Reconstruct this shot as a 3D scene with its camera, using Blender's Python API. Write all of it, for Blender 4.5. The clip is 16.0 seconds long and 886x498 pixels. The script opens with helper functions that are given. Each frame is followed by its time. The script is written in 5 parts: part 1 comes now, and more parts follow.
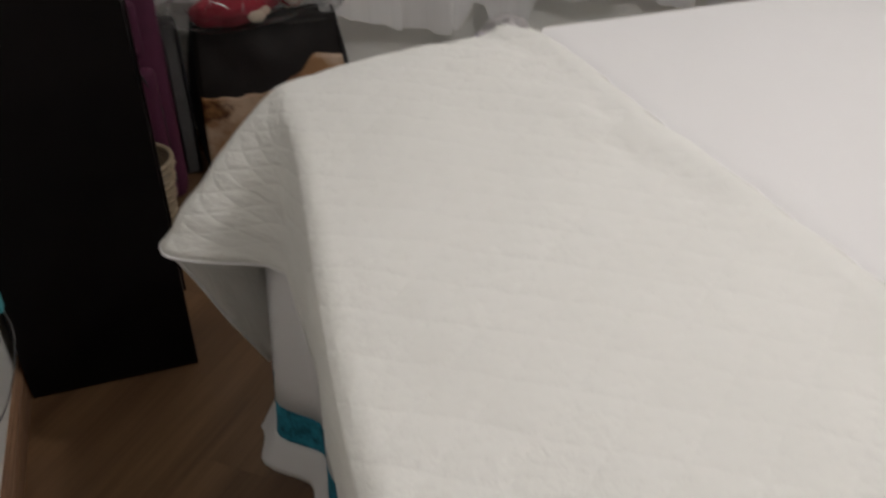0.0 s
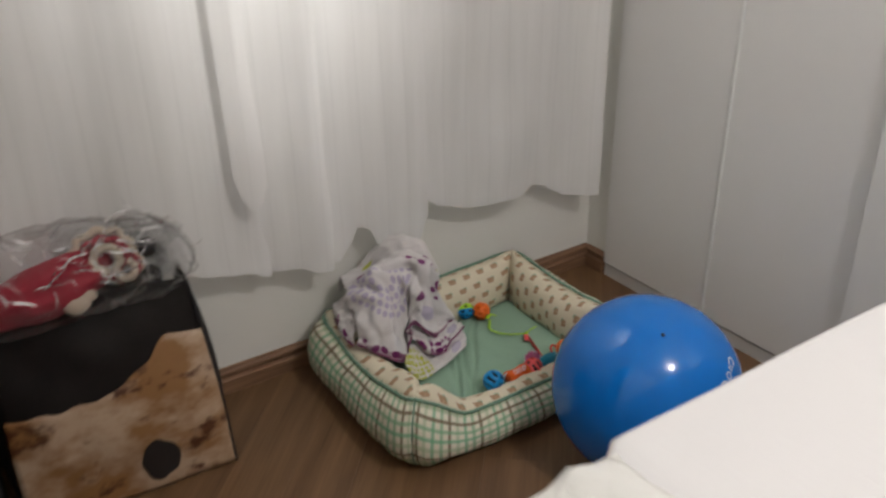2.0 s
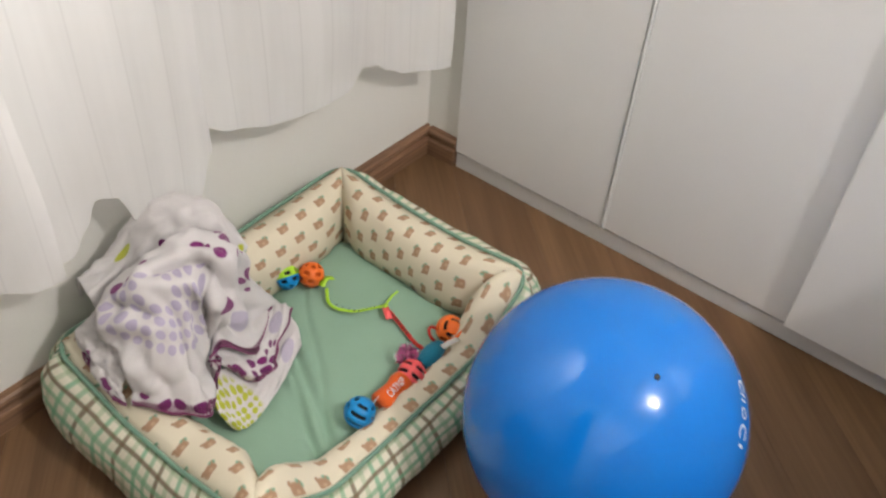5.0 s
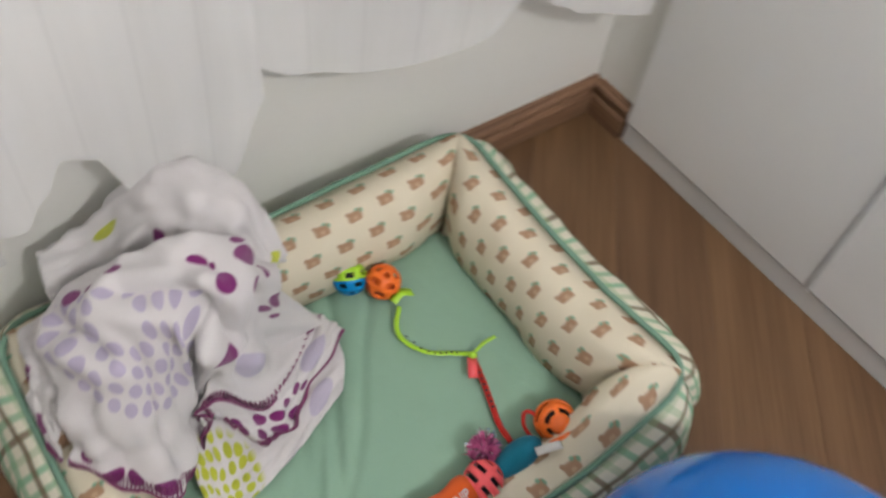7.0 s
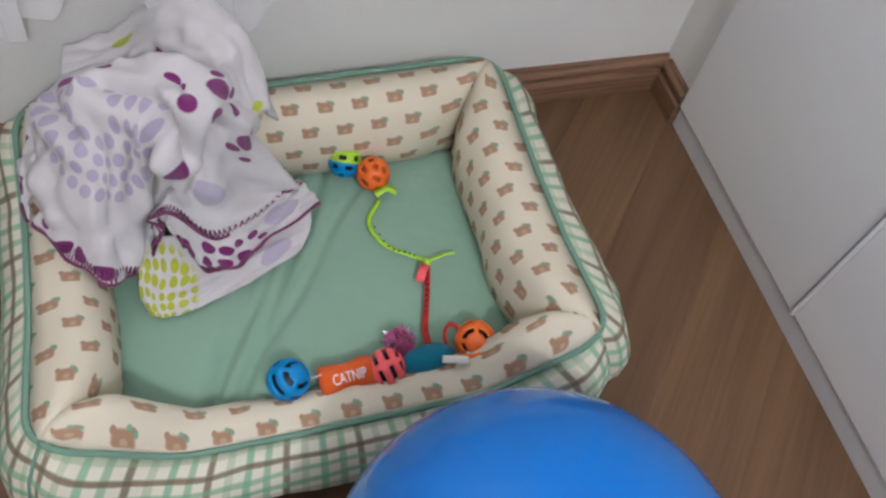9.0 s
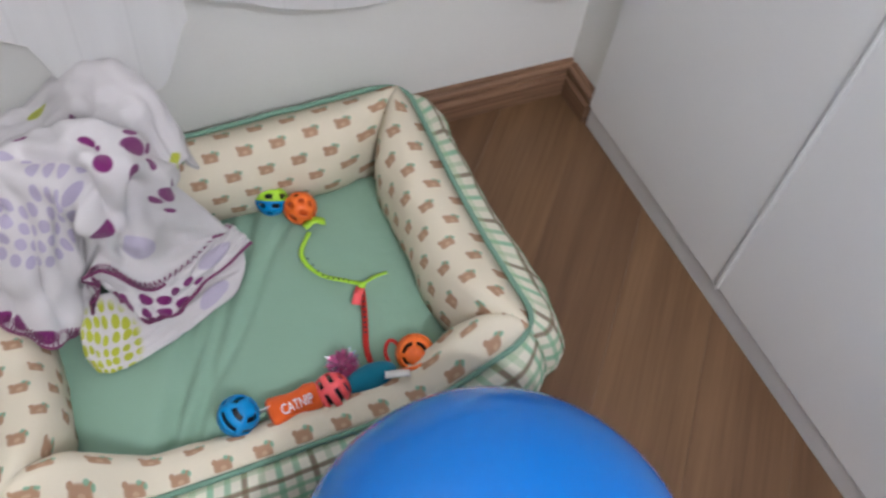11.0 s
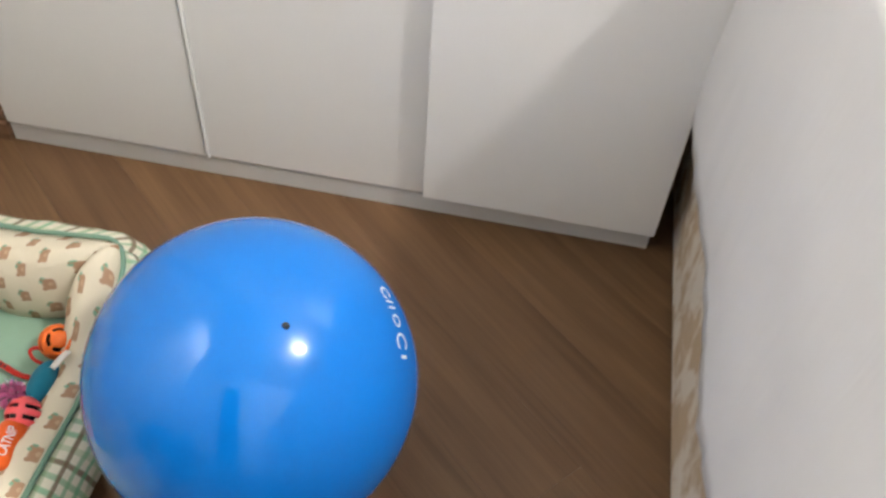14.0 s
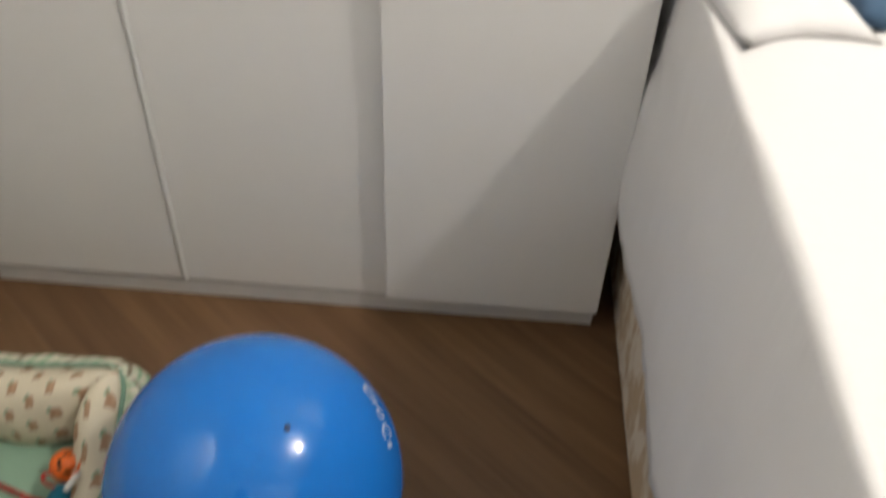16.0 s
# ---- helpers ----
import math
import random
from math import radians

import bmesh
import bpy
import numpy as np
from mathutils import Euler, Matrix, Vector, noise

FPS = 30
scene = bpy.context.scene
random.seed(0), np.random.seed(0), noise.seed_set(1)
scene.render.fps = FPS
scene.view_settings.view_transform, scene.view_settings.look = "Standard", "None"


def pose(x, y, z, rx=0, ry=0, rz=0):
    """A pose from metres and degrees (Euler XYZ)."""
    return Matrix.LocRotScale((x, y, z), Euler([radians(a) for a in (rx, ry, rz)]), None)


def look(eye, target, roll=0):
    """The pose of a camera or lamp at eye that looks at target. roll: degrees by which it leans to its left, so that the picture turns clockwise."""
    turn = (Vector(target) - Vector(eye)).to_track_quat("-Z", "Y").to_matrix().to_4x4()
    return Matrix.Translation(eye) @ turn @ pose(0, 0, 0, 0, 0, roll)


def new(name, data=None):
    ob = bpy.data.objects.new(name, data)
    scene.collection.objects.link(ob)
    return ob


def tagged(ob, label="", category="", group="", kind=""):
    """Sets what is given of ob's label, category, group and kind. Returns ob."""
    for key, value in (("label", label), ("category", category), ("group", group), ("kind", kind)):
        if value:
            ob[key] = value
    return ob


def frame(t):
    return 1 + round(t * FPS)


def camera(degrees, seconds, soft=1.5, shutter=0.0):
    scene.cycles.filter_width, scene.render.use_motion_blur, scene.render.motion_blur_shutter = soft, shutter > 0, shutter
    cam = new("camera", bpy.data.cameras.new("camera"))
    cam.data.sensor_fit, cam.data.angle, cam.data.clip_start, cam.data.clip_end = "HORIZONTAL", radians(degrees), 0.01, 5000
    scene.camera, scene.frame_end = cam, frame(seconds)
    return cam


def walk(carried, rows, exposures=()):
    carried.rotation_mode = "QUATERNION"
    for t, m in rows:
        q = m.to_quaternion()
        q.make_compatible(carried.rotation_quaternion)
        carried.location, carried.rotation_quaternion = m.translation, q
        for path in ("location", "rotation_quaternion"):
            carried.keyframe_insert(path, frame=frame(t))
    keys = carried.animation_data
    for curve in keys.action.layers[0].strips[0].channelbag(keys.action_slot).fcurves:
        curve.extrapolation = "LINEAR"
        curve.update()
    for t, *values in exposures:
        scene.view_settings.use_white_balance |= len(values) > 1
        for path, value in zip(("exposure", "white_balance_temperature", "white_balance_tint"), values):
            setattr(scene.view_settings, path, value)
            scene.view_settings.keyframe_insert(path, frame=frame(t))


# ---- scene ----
cam = camera(54.7, 16.0, soft=2.4, shutter=0.6)
PATH = [
    (0, (-1.687, -2.349, 1.115), (-1.143, -0.76, 0.029), -0.7),
    (0.5, (-1.696, -2.278, 1.157), (-1.191, -0.632, 0.14), 1.4),
    (1, (-1.63, -2.07, 1.194), (-1.031, -0.436, 0.207), 1.3),
    (1.5, (-1.63, -1.89, 1.193), (-0.883, -0.286, 0.276), 2.8),
    (2, (-1.612, -1.653, 1.22), (-0.636, -0.164, 0.315), -1.0),
    (2.5, (-1.564, -1.464, 1.191), (-0.523, -0.096, 0.169), -1.2),
    (3, (-1.509, -1.26, 1.186), (-0.362, -0.007, 0.131), -1.1),
    (3.5, (-1.451, -1.15, 1.19), (-0.159, -0.159, 0.028), 2.3),
    (6, (-1.016, -0.771, 1.012), (0.079, 0.05, -0.446), 5.7),
    (6.5, (-0.922, -0.675, 0.967), (0.086, 0.104, -0.575), 8.9),
    (7, (-0.865, -0.617, 0.943), (-0.031, 0.272, -0.643), 9.8),
    (7.5, (-0.819, -0.622, 0.927), (-0.224, 0.373, -0.703), 16.9),
    (8, (-0.774, -0.682, 0.92), (-0.279, 0.322, -0.737), 16.1),
    (8.5, (-0.742, -0.749, 0.939), (-0.229, 0.236, -0.724), 15.6),
    (11, (-0.695, -0.831, 0.995), (-0.088, 0.178, -0.622), 9.4),
    (11.5, (-0.674, -0.866, 1.005), (0.254, -0.126, -0.605), 5.6),
    (12, (-0.756, -0.905, 1.01), (0.368, -0.42, -0.571), 3.0),
    (12.5, (-0.884, -0.916, 0.991), (0.292, -0.585, -0.593), 2.9),
    (13, (-0.934, -0.935, 0.997), (0.319, -0.69, -0.543), 3.2),
    (13.5, (-0.956, -0.942, 0.994), (0.34, -0.727, -0.514), 3.2),
    (14, (-1.022, -0.968, 1.025), (0.326, -0.793, -0.442), 4.7),
    (14.5, (-1.096, -0.977, 1.068), (0.344, -0.814, -0.311), 6.7),
    (15, (-1.157, -0.995, 1.052), (0.263, -0.802, -0.342), 3.1),
    (15.5, (-1.164, -0.988, 1.076), (0.249, -0.818, -0.33), 2.1),
    (16, (-1.114, -0.957, 1.144), (0.383, -0.874, -0.179), 2.2),
]
EXPOSURE = [(0.0, -1.19, 6250, 7), (0.5, -0.75, 6250, 7), (1.0, -0.62, 6300, 8), (1.5, -0.6, 6300, 8), (2.0, -0.69, 6350, 7), (2.5, -0.64, 6400, 7), (3.5, 0.19, 6400, 8), (6.0, 0.23, 6250, 6), (7.0, 0.08, 6050, 6), (8.0, -0.08, 5830, 7), (8.5, -0.05, 5640, 9), (11.0, 0.07, 5640, 9), (12.5, 0.25, 6250, 5), (13.5, 0.33, 6280, 5), (14.0, 0.51, 6330, 5), (14.5, 0.21, 6450, 4), (15.0, 0.21, 6450, 4), (15.5, 0.18, 6500, 4), (16.0, -0.27, 6600, 4)]
walk(cam, [(t, look(eye, target, roll)) for t, eye, target, roll in PATH], EXPOSURE)

# ---- place ----
# world, lamps
world = bpy.data.worlds.new("night")
scene.world = world
world.use_nodes = True
world.node_tree.nodes["Background"].inputs[0].default_value = (0.010, 0.012, 0.018, 1)
world.node_tree.nodes["Background"].inputs[1].default_value = 0.3

CEIL = 2.45
ld = bpy.data.lights.new("bulb", "POINT")
ld.energy, ld.color, ld.shadow_soft_size = 80, (1.0, 0.93, 0.90), 0.045
lamp = new("bulb_light", ld)
lamp.location = (-0.58, -2.22, CEIL - 0.17)
# unseen spot added for the bright patch on the curtain; its place is assumed
sd = bpy.data.lights.new("downlight", "SPOT")
sd.energy, sd.color, sd.shadow_soft_size, sd.spot_size, sd.spot_blend = 420, (1.0, 0.96, 0.92), 0.03, radians(47), 1.0
spot = new("downlight_light", sd)
spot.matrix_world = look((-0.95, -0.78, CEIL - 0.03), (-0.95, -0.03, 1.57))


# materials
def nodes_of(name):
    m = bpy.data.materials.new(name)
    m.use_nodes = True
    nt = m.node_tree
    return m, nt, nt.nodes["Principled BSDF"]


def math_(nt, op, a, b=None, c=None):
    n = nt.nodes.new("ShaderNodeMath")
    n.operation = op
    for i, v in enumerate((a, b, c)):
        if v is None:
            continue
        if isinstance(v, (int, float)):
            n.inputs[i].default_value = v
        else:
            nt.links.new(v, n.inputs[i])
    return n.outputs[0]


def mix(nt, fac, a, b, blend="MIX"):
    n = nt.nodes.new("ShaderNodeMix")
    n.data_type, n.blend_type = "RGBA", blend
    for sock, v in ((n.inputs[0], fac), (n.inputs[6], a), (n.inputs[7], b)):
        if isinstance(v, (int, float)):
            sock.default_value = v
        elif isinstance(v, tuple):
            sock.default_value = (*v, 1)
        else:
            nt.links.new(v, sock)
    return n.outputs[2]


def coords(nt, which="Object", scale=(1, 1, 1), rot=(0, 0, 0)):
    tc = nt.nodes.new("ShaderNodeTexCoord")
    mp = nt.nodes.new("ShaderNodeMapping")
    mp.inputs["Scale"].default_value = scale
    mp.inputs["Rotation"].default_value = rot
    nt.links.new(tc.outputs[which], mp.inputs[0])
    return mp.outputs[0]


def noise_(nt, vec, scale, detail=3.0, rough=0.55):
    n = nt.nodes.new("ShaderNodeTexNoise")
    nt.links.new(vec, n.inputs["Vector"])
    n.inputs["Scale"].default_value, n.inputs["Detail"].default_value, n.inputs["Roughness"].default_value = scale, detail, rough
    return n.outputs[0]


def ramp(nt, fac, lo, hi):
    n = nt.nodes.new("ShaderNodeMapRange")
    nt.links.new(fac, n.inputs[0])
    n.inputs[1].default_value, n.inputs[2].default_value = lo, hi
    return n.outputs[0]


def bump(nt, bsdf, height, strength, dist=0.002):
    n = nt.nodes.new("ShaderNodeBump")
    n.inputs["Strength"].default_value, n.inputs["Distance"].default_value = strength, dist
    nt.links.new(height, n.inputs["Height"])
    nt.links.new(n.outputs[0], bsdf.inputs["Normal"])


def plain(name, color, rough=0.6, var=0.12, scale=6, fine=120, relief=0.25, dist=0.001, metallic=0.0, spec=0.5, which="Object"):
    """A surface in one colour with blotches, fine grain and relief."""
    m, nt, b = nodes_of(name)
    v = coords(nt, which)
    big, small = noise_(nt, v, scale, 4), noise_(nt, v, fine, 2)
    f = math_(nt, "MULTIPLY_ADD", big, 0.7, math_(nt, "MULTIPLY", small, 0.3))
    dark = tuple(c * (1 - var) for c in color)
    light = tuple(min(1, c * (1 + var)) for c in color)
    nt.links.new(mix(nt, ramp(nt, f, 0.3, 0.7), dark, light), b.inputs["Base Color"])
    r = math_(nt, "MULTIPLY_ADD", big, 0.2, rough - 0.1)
    nt.links.new(r, b.inputs["Roughness"])
    b.inputs["Metallic"].default_value, b.inputs["Specular IOR Level"].default_value = metallic, spec
    if relief:
        bump(nt, b, small, relief, dist)
    return m


def cloth(name, color, weave=900, rough=0.9, var=0.06, wrinkle=0.3, sheen=0.15, through_light=0.0):
    m, nt, b = nodes_of(name)
    v = coords(nt)
    big, small, thread = noise_(nt, v, 5, 4), noise_(nt, v, 45, 3), noise_(nt, v, weave, 1)
    dark = tuple(c * (1 - var) for c in color)
    nt.links.new(mix(nt, big, dark, color), b.inputs["Base Color"])
    b.inputs["Roughness"].default_value = rough
    b.inputs["Specular IOR Level"].default_value = 0.2
    b.inputs["Sheen Weight"].default_value = sheen
    h = math_(nt, "ADD", math_(nt, "MULTIPLY", small, wrinkle), math_(nt, "MULTIPLY", thread, 0.12))
    bump(nt, b, h, 0.5, 0.004)
    return m


def floor_wood():
    m, nt, b = nodes_of("laminate")
    v = coords(nt, "UV")
    info = nt.nodes.new("ShaderNodeObjectInfo")
    shift = nt.nodes.new("ShaderNodeVectorMath")
    shift.operation = "MULTIPLY_ADD"
    nt.links.new(info.outputs["Random"], shift.inputs[0])
    shift.inputs[1].default_value = (37, 11, 5)
    nt.links.new(v, shift.inputs[2])
    st = nt.nodes.new("ShaderNodeMapping")
    st.inputs["Scale"].default_value = (1.6, 22, 1)
    nt.links.new(shift.outputs[0], st.inputs[0])
    st2 = nt.nodes.new("ShaderNodeMapping")
    st2.inputs["Scale"].default_value = (5, 160, 1)
    nt.links.new(shift.outputs[0], st2.inputs[0])
    band, grain = noise_(nt, st.outputs[0], 1.0, 4, 0.6), noise_(nt, st2.outputs[0], 1.0, 3, 0.6)
    f = math_(nt, "MULTIPLY_ADD", band, 0.65, math_(nt, "MULTIPLY", grain, 0.35))
    c = mix(nt, ramp(nt, f, 0.30, 0.70), (0.098, 0.051, 0.024), (0.225, 0.127, 0.062))
    c = mix(nt, math_(nt, "MULTIPLY", info.outputs["Random"], 0.35), c, (0.105, 0.055, 0.031))
    nt.links.new(c, b.inputs["Base Color"])
    nt.links.new(math_(nt, "MULTIPLY_ADD", grain, 0.25, 0.30), b.inputs["Roughness"])
    b.inputs["Specular IOR Level"].default_value = 0.35
    bump(nt, b, grain, 0.15, 0.0006)
    return m


def skirting_wood():
    m, nt, b = nodes_of("skirting_wood")
    v = coords(nt, "Object", (3, 3, 90))
    g = noise_(nt, v, 1.5, 4, 0.6)
    nt.links.new(mix(nt, ramp(nt, g, 0.3, 0.7), (0.13, 0.068, 0.037), (0.30, 0.172, 0.098)), b.inputs["Base Color"])
    b.inputs["Roughness"].default_value = 0.42
    bump(nt, b, g, 0.1, 0.0005)
    return m


def stripes(nt, coord, period, centre, width):
    """1 inside the stripe, 0 outside, repeating."""
    f = math_(nt, "FRACT", math_(nt, "DIVIDE", coord, period))
    d = math_(nt, "ABSOLUTE", math_(nt, "SUBTRACT", f, centre))
    return ramp(nt, d, width / 2 + 0.015, width / 2 - 0.015)


def plaid():
    m, nt, b = nodes_of("green_brown_plaid_cotton")
    v = coords(nt, "UV")
    sp = nt.nodes.new("ShaderNodeSeparateXYZ")
    nt.links.new(v, sp.inputs[0])
    c = (0.72, 0.69, 0.57)
    period = 0.076
    for axis in (0, 1):
        u = math_(nt, "ADD", sp.outputs[axis], math_(nt, "MULTIPLY_ADD", noise_(nt, v, 14, 2), 0.004, -0.002))
        fine = stripes(nt, u, period / 4, 0.5, 0.42)
        g1 = stripes(nt, u, period, 0.375, 0.085)
        g2 = stripes(nt, u, period, 0.625, 0.085)
        br = stripes(nt, u, period, 0.875, 0.085)
        c = mix(nt, math_(nt, "MULTIPLY", fine, 0.46), c, (0.30, 0.44, 0.24))
        c = mix(nt, math_(nt, "MULTIPLY", g1, 0.50), c, (0.10, 0.42, 0.25))
        c = mix(nt, math_(nt, "MULTIPLY", g2, 0.42), c, (0.14, 0.40, 0.24))
        c = mix(nt, math_(nt, "MULTIPLY", br, 0.72), c, (0.17, 0.075, 0.055))
    n = noise_(nt, v, 700, 1)
    c = mix(nt, 0.12, c, n, "OVERLAY")
    nt.links.new(c, b.inputs["Base Color"])
    b.inputs["Roughness"].default_value = 0.92
    b.inputs["Specular IOR Level"].default_value = 0.15
    bump(nt, b, math_(nt, "ADD", noise_(nt, v, 60, 3), math_(nt, "MULTIPLY", n, 0.2)), 0.5, 0.003)
    return m


def disc(nt, x, y, cx, cy, rx, ry):
    dx = math_(nt, "DIVIDE", math_(nt, "SUBTRACT", x, cx), rx)
    dy = math_(nt, "DIVIDE", math_(nt, "SUBTRACT", y, cy), ry)
    d = math_(nt, "ADD", math_(nt, "MULTIPLY", dx, dx), math_(nt, "MULTIPLY", dy, dy))
    return ramp(nt, d, 1.15, 0.85)


def motif_print():
    """Cream cotton with rows of small tan blots, each with a green knot."""
    m, nt, b = nodes_of("cream_printed_cotton")
    v = coords(nt, "UV")
    sp = nt.nodes.new("ShaderNodeSeparateXYZ")
    nt.links.new(v, sp.inputs[0])
    u0 = math_(nt, "DIVIDE", sp.outputs[0], 0.045)
    v0 = math_(nt, "DIVIDE", sp.outputs[1], 0.032)
    row = math_(nt, "FLOOR", v0)
    u1 = math_(nt, "ADD", u0, math_(nt, "MULTIPLY", math_(nt, "MODULO", math_(nt, "ABSOLUTE", row), 2.0), 0.5))
    x = math_(nt, "MULTIPLY", math_(nt, "SUBTRACT", math_(nt, "FRACT", u1), 0.5), 41)
    y = math_(nt, "MULTIPLY", math_(nt, "SUBTRACT", math_(nt, "FRACT", v0), 0.5), 29)
    wob = noise_(nt, v, 500, 2)
    x = math_(nt, "ADD", x, math_(nt, "MULTIPLY_ADD", wob, 1.2, -0.6))
    body = math_(nt, "MULTIPLY", ramp(nt, math_(nt, "ABSOLUTE", x), 10.2, 7.6), ramp(nt, math_(nt, "ABSOLUTE", math_(nt, "ADD", y, 1.0)), 7.0, 4.8))
    body = math_(nt, "MULTIPLY", body, disc(nt, x, y, 0, -1.8, 10.0, 7.6))
    for cx, cy, r in ((-7.4, 3.6, 2.6), (7.4, 3.6, 2.6)):
        body = math_(nt, "MAXIMUM", body, disc(nt, x, y, cx, cy, r, r))
    knot = math_(nt, "MAXIMUM", disc(nt, x, y, 4.4, 5.4, 2.4, 1.9), disc(nt, x, y, 9.4, 2.6, 1.9, 2.6))
    cream = mix(nt, noise_(nt, v, 8, 3), (0.68, 0.61, 0.46), (0.76, 0.70, 0.56))
    c = mix(nt, math_(nt, "MULTIPLY", body, 0.95), cream, (0.40, 0.235, 0.14))
    c = mix(nt, math_(nt, "MULTIPLY", disc(nt, x, y, 0.5, -2.6, 3.0, 2.2), 0.5), c, (0.62, 0.46, 0.30))
    c = mix(nt, math_(nt, "MULTIPLY", knot, 0.85), c, (0.20, 0.40, 0.26))
    nt.links.new(c, b.inputs["Base Color"])
    b.inputs["Roughness"].default_value = 0.92
    b.inputs["Specular IOR Level"].default_value = 0.15
    bump(nt, b, math_(nt, "ADD", noise_(nt, v, 55, 3), math_(nt, "MULTIPLY", noise_(nt, v, 800, 1), 0.2)), 0.45, 0.003)
    return m


def quilted():
    m, nt, b = nodes_of("white_quilted_cotton")
    v = coords(nt, "UV")
    sp = nt.nodes.new("ShaderNodeSeparateXYZ")
    nt.links.new(v, sp.inputs[0])
    wander = math_(nt, "MULTIPLY_ADD", noise_(nt, v, 9, 3), 0.020, -0.010)
    a = math_(nt, "ADD", math_(nt, "ADD", sp.outputs[0], sp.outputs[1]), wander)
    d = math_(nt, "ADD", math_(nt, "SUBTRACT", sp.outputs[0], sp.outputs[1]), wander)
    h = None
    for s in (a, d):
        f = math_(nt, "FRACT", math_(nt, "DIVIDE", s, 0.062))
        t = math_(nt, "ABSOLUTE", math_(nt, "SUBTRACT", f, 0.5))
        k = math_(nt, "POWER", math_(nt, "MULTIPLY", t, 2.0), 3.0)
        h = k if h is None else math_(nt, "MAXIMUM", h, k)
    wr = noise_(nt, v, 38, 4, 0.6)
    hh = math_(nt, "ADD", math_(nt, "MULTIPLY", h, -0.34), math_(nt, "MULTIPLY", wr, 1.1))
    hh = math_(nt, "ADD", hh, math_(nt, "MULTIPLY", noise_(nt, v, 700, 1), 0.06))
    nt.links.new(mix(nt, noise_(nt, v, 4, 3), (0.73, 0.725, 0.695), (0.79, 0.785, 0.76)), b.inputs["Base Color"])
    b.inputs["Roughness"].default_value = 0.93
    b.inputs["Specular IOR Level"].default_value = 0.15
    bump(nt, b, hh, 0.55, 0.006)
    return m


def sheer():
    """Thin woven curtain: lets part of the light through."""
    m, nt, b = nodes_of("sheer_white_voile")
    v = coords(nt, "Object", (7, 7, 0.5))
    slub = noise_(nt, v, 3, 3, 0.6)
    out = nt.nodes["Material Output"]
    tc = nt.nodes.new("ShaderNodeTexCoord")
    sx = nt.nodes.new("ShaderNodeSeparateXYZ")
    nt.links.new(tc.outputs["Object"], sx.inputs[0])
    line = stripes(nt, math_(nt, "ADD", sx.outputs[0], math_(nt, "MULTIPLY", slub, 0.004)), 0.057, 0.5, 0.03)
    col = mix(nt, ramp(nt, slub, 0.35, 0.65), (0.86, 0.85, 0.84), (0.90, 0.89, 0.885))
    nt.links.new(mix(nt, math_(nt, "MULTIPLY", line, 0.22), col, (0.45, 0.44, 0.44)), b.inputs["Base Color"])
    b.inputs["Roughness"].default_value = 0.9
    b.inputs["Specular IOR Level"].default_value = 0.1
    tl = nt.nodes.new("ShaderNodeBsdfTranslucent")
    tl.inputs[0].default_value = (0.85, 0.84, 0.82, 1)
    tp = nt.nodes.new("ShaderNodeBsdfTransparent")
    m1, m2 = nt.nodes.new("ShaderNodeMixShader"), nt.nodes.new("ShaderNodeMixShader")
    m1.inputs[0].default_value = 0.10
    nt.links.new(b.outputs[0], m1.inputs[1])
    nt.links.new(tl.outputs[0], m1.inputs[2])
    nt.links.new(math_(nt, "MULTIPLY_ADD", ramp(nt, slub, 0.3, 0.7), -0.05, 0.26), m2.inputs[0])
    nt.links.new(m1.outputs[0], m2.inputs[1])
    nt.links.new(tp.outputs[0], m2.inputs[2])
    nt.links.new(m2.outputs[0], out.inputs[0])
    return m


def film_plastic():
    m, nt, b = nodes_of("clear_plastic_film")
    out = nt.nodes["Material Output"]
    g = nt.nodes.new("ShaderNodeBsdfGlossy")
    g.inputs["Roughness"].default_value = 0.10
    tp = nt.nodes.new("ShaderNodeBsdfTransparent")
    tp.inputs[0].default_value = (0.97, 0.97, 0.97, 1)
    lw = nt.nodes.new("ShaderNodeFresnel")
    lw.inputs[0].default_value = 1.5
    ms, mh = nt.nodes.new("ShaderNodeMixShader"), nt.nodes.new("ShaderNodeMixShader")
    nt.links.new(math_(nt, "MULTIPLY_ADD", lw.outputs[0], 0.30, 0.015), ms.inputs[0])
    nt.links.new(tp.outputs[0], ms.inputs[1])
    nt.links.new(g.outputs[0], ms.inputs[2])
    df = nt.nodes.new("ShaderNodeBsdfTranslucent")
    df.inputs[0].default_value = (0.9, 0.9, 0.9, 1)
    mh.inputs[0].default_value = 0.018
    nt.links.new(ms.outputs[0], mh.inputs[1])
    nt.links.new(df.outputs[0], mh.inputs[2])
    nt.links.new(mh.outputs[0], out.inputs[0])
    v = coords(nt)
    bn = nt.nodes.new("ShaderNodeBump")
    bn.inputs["Strength"].default_value, bn.inputs["Distance"].default_value = 1.0, 0.02
    nt.links.new(noise_(nt, v, 85, 3), bn.inputs["Height"])
    nt.links.new(bn.outputs[0], g.inputs["Normal"])
    return m


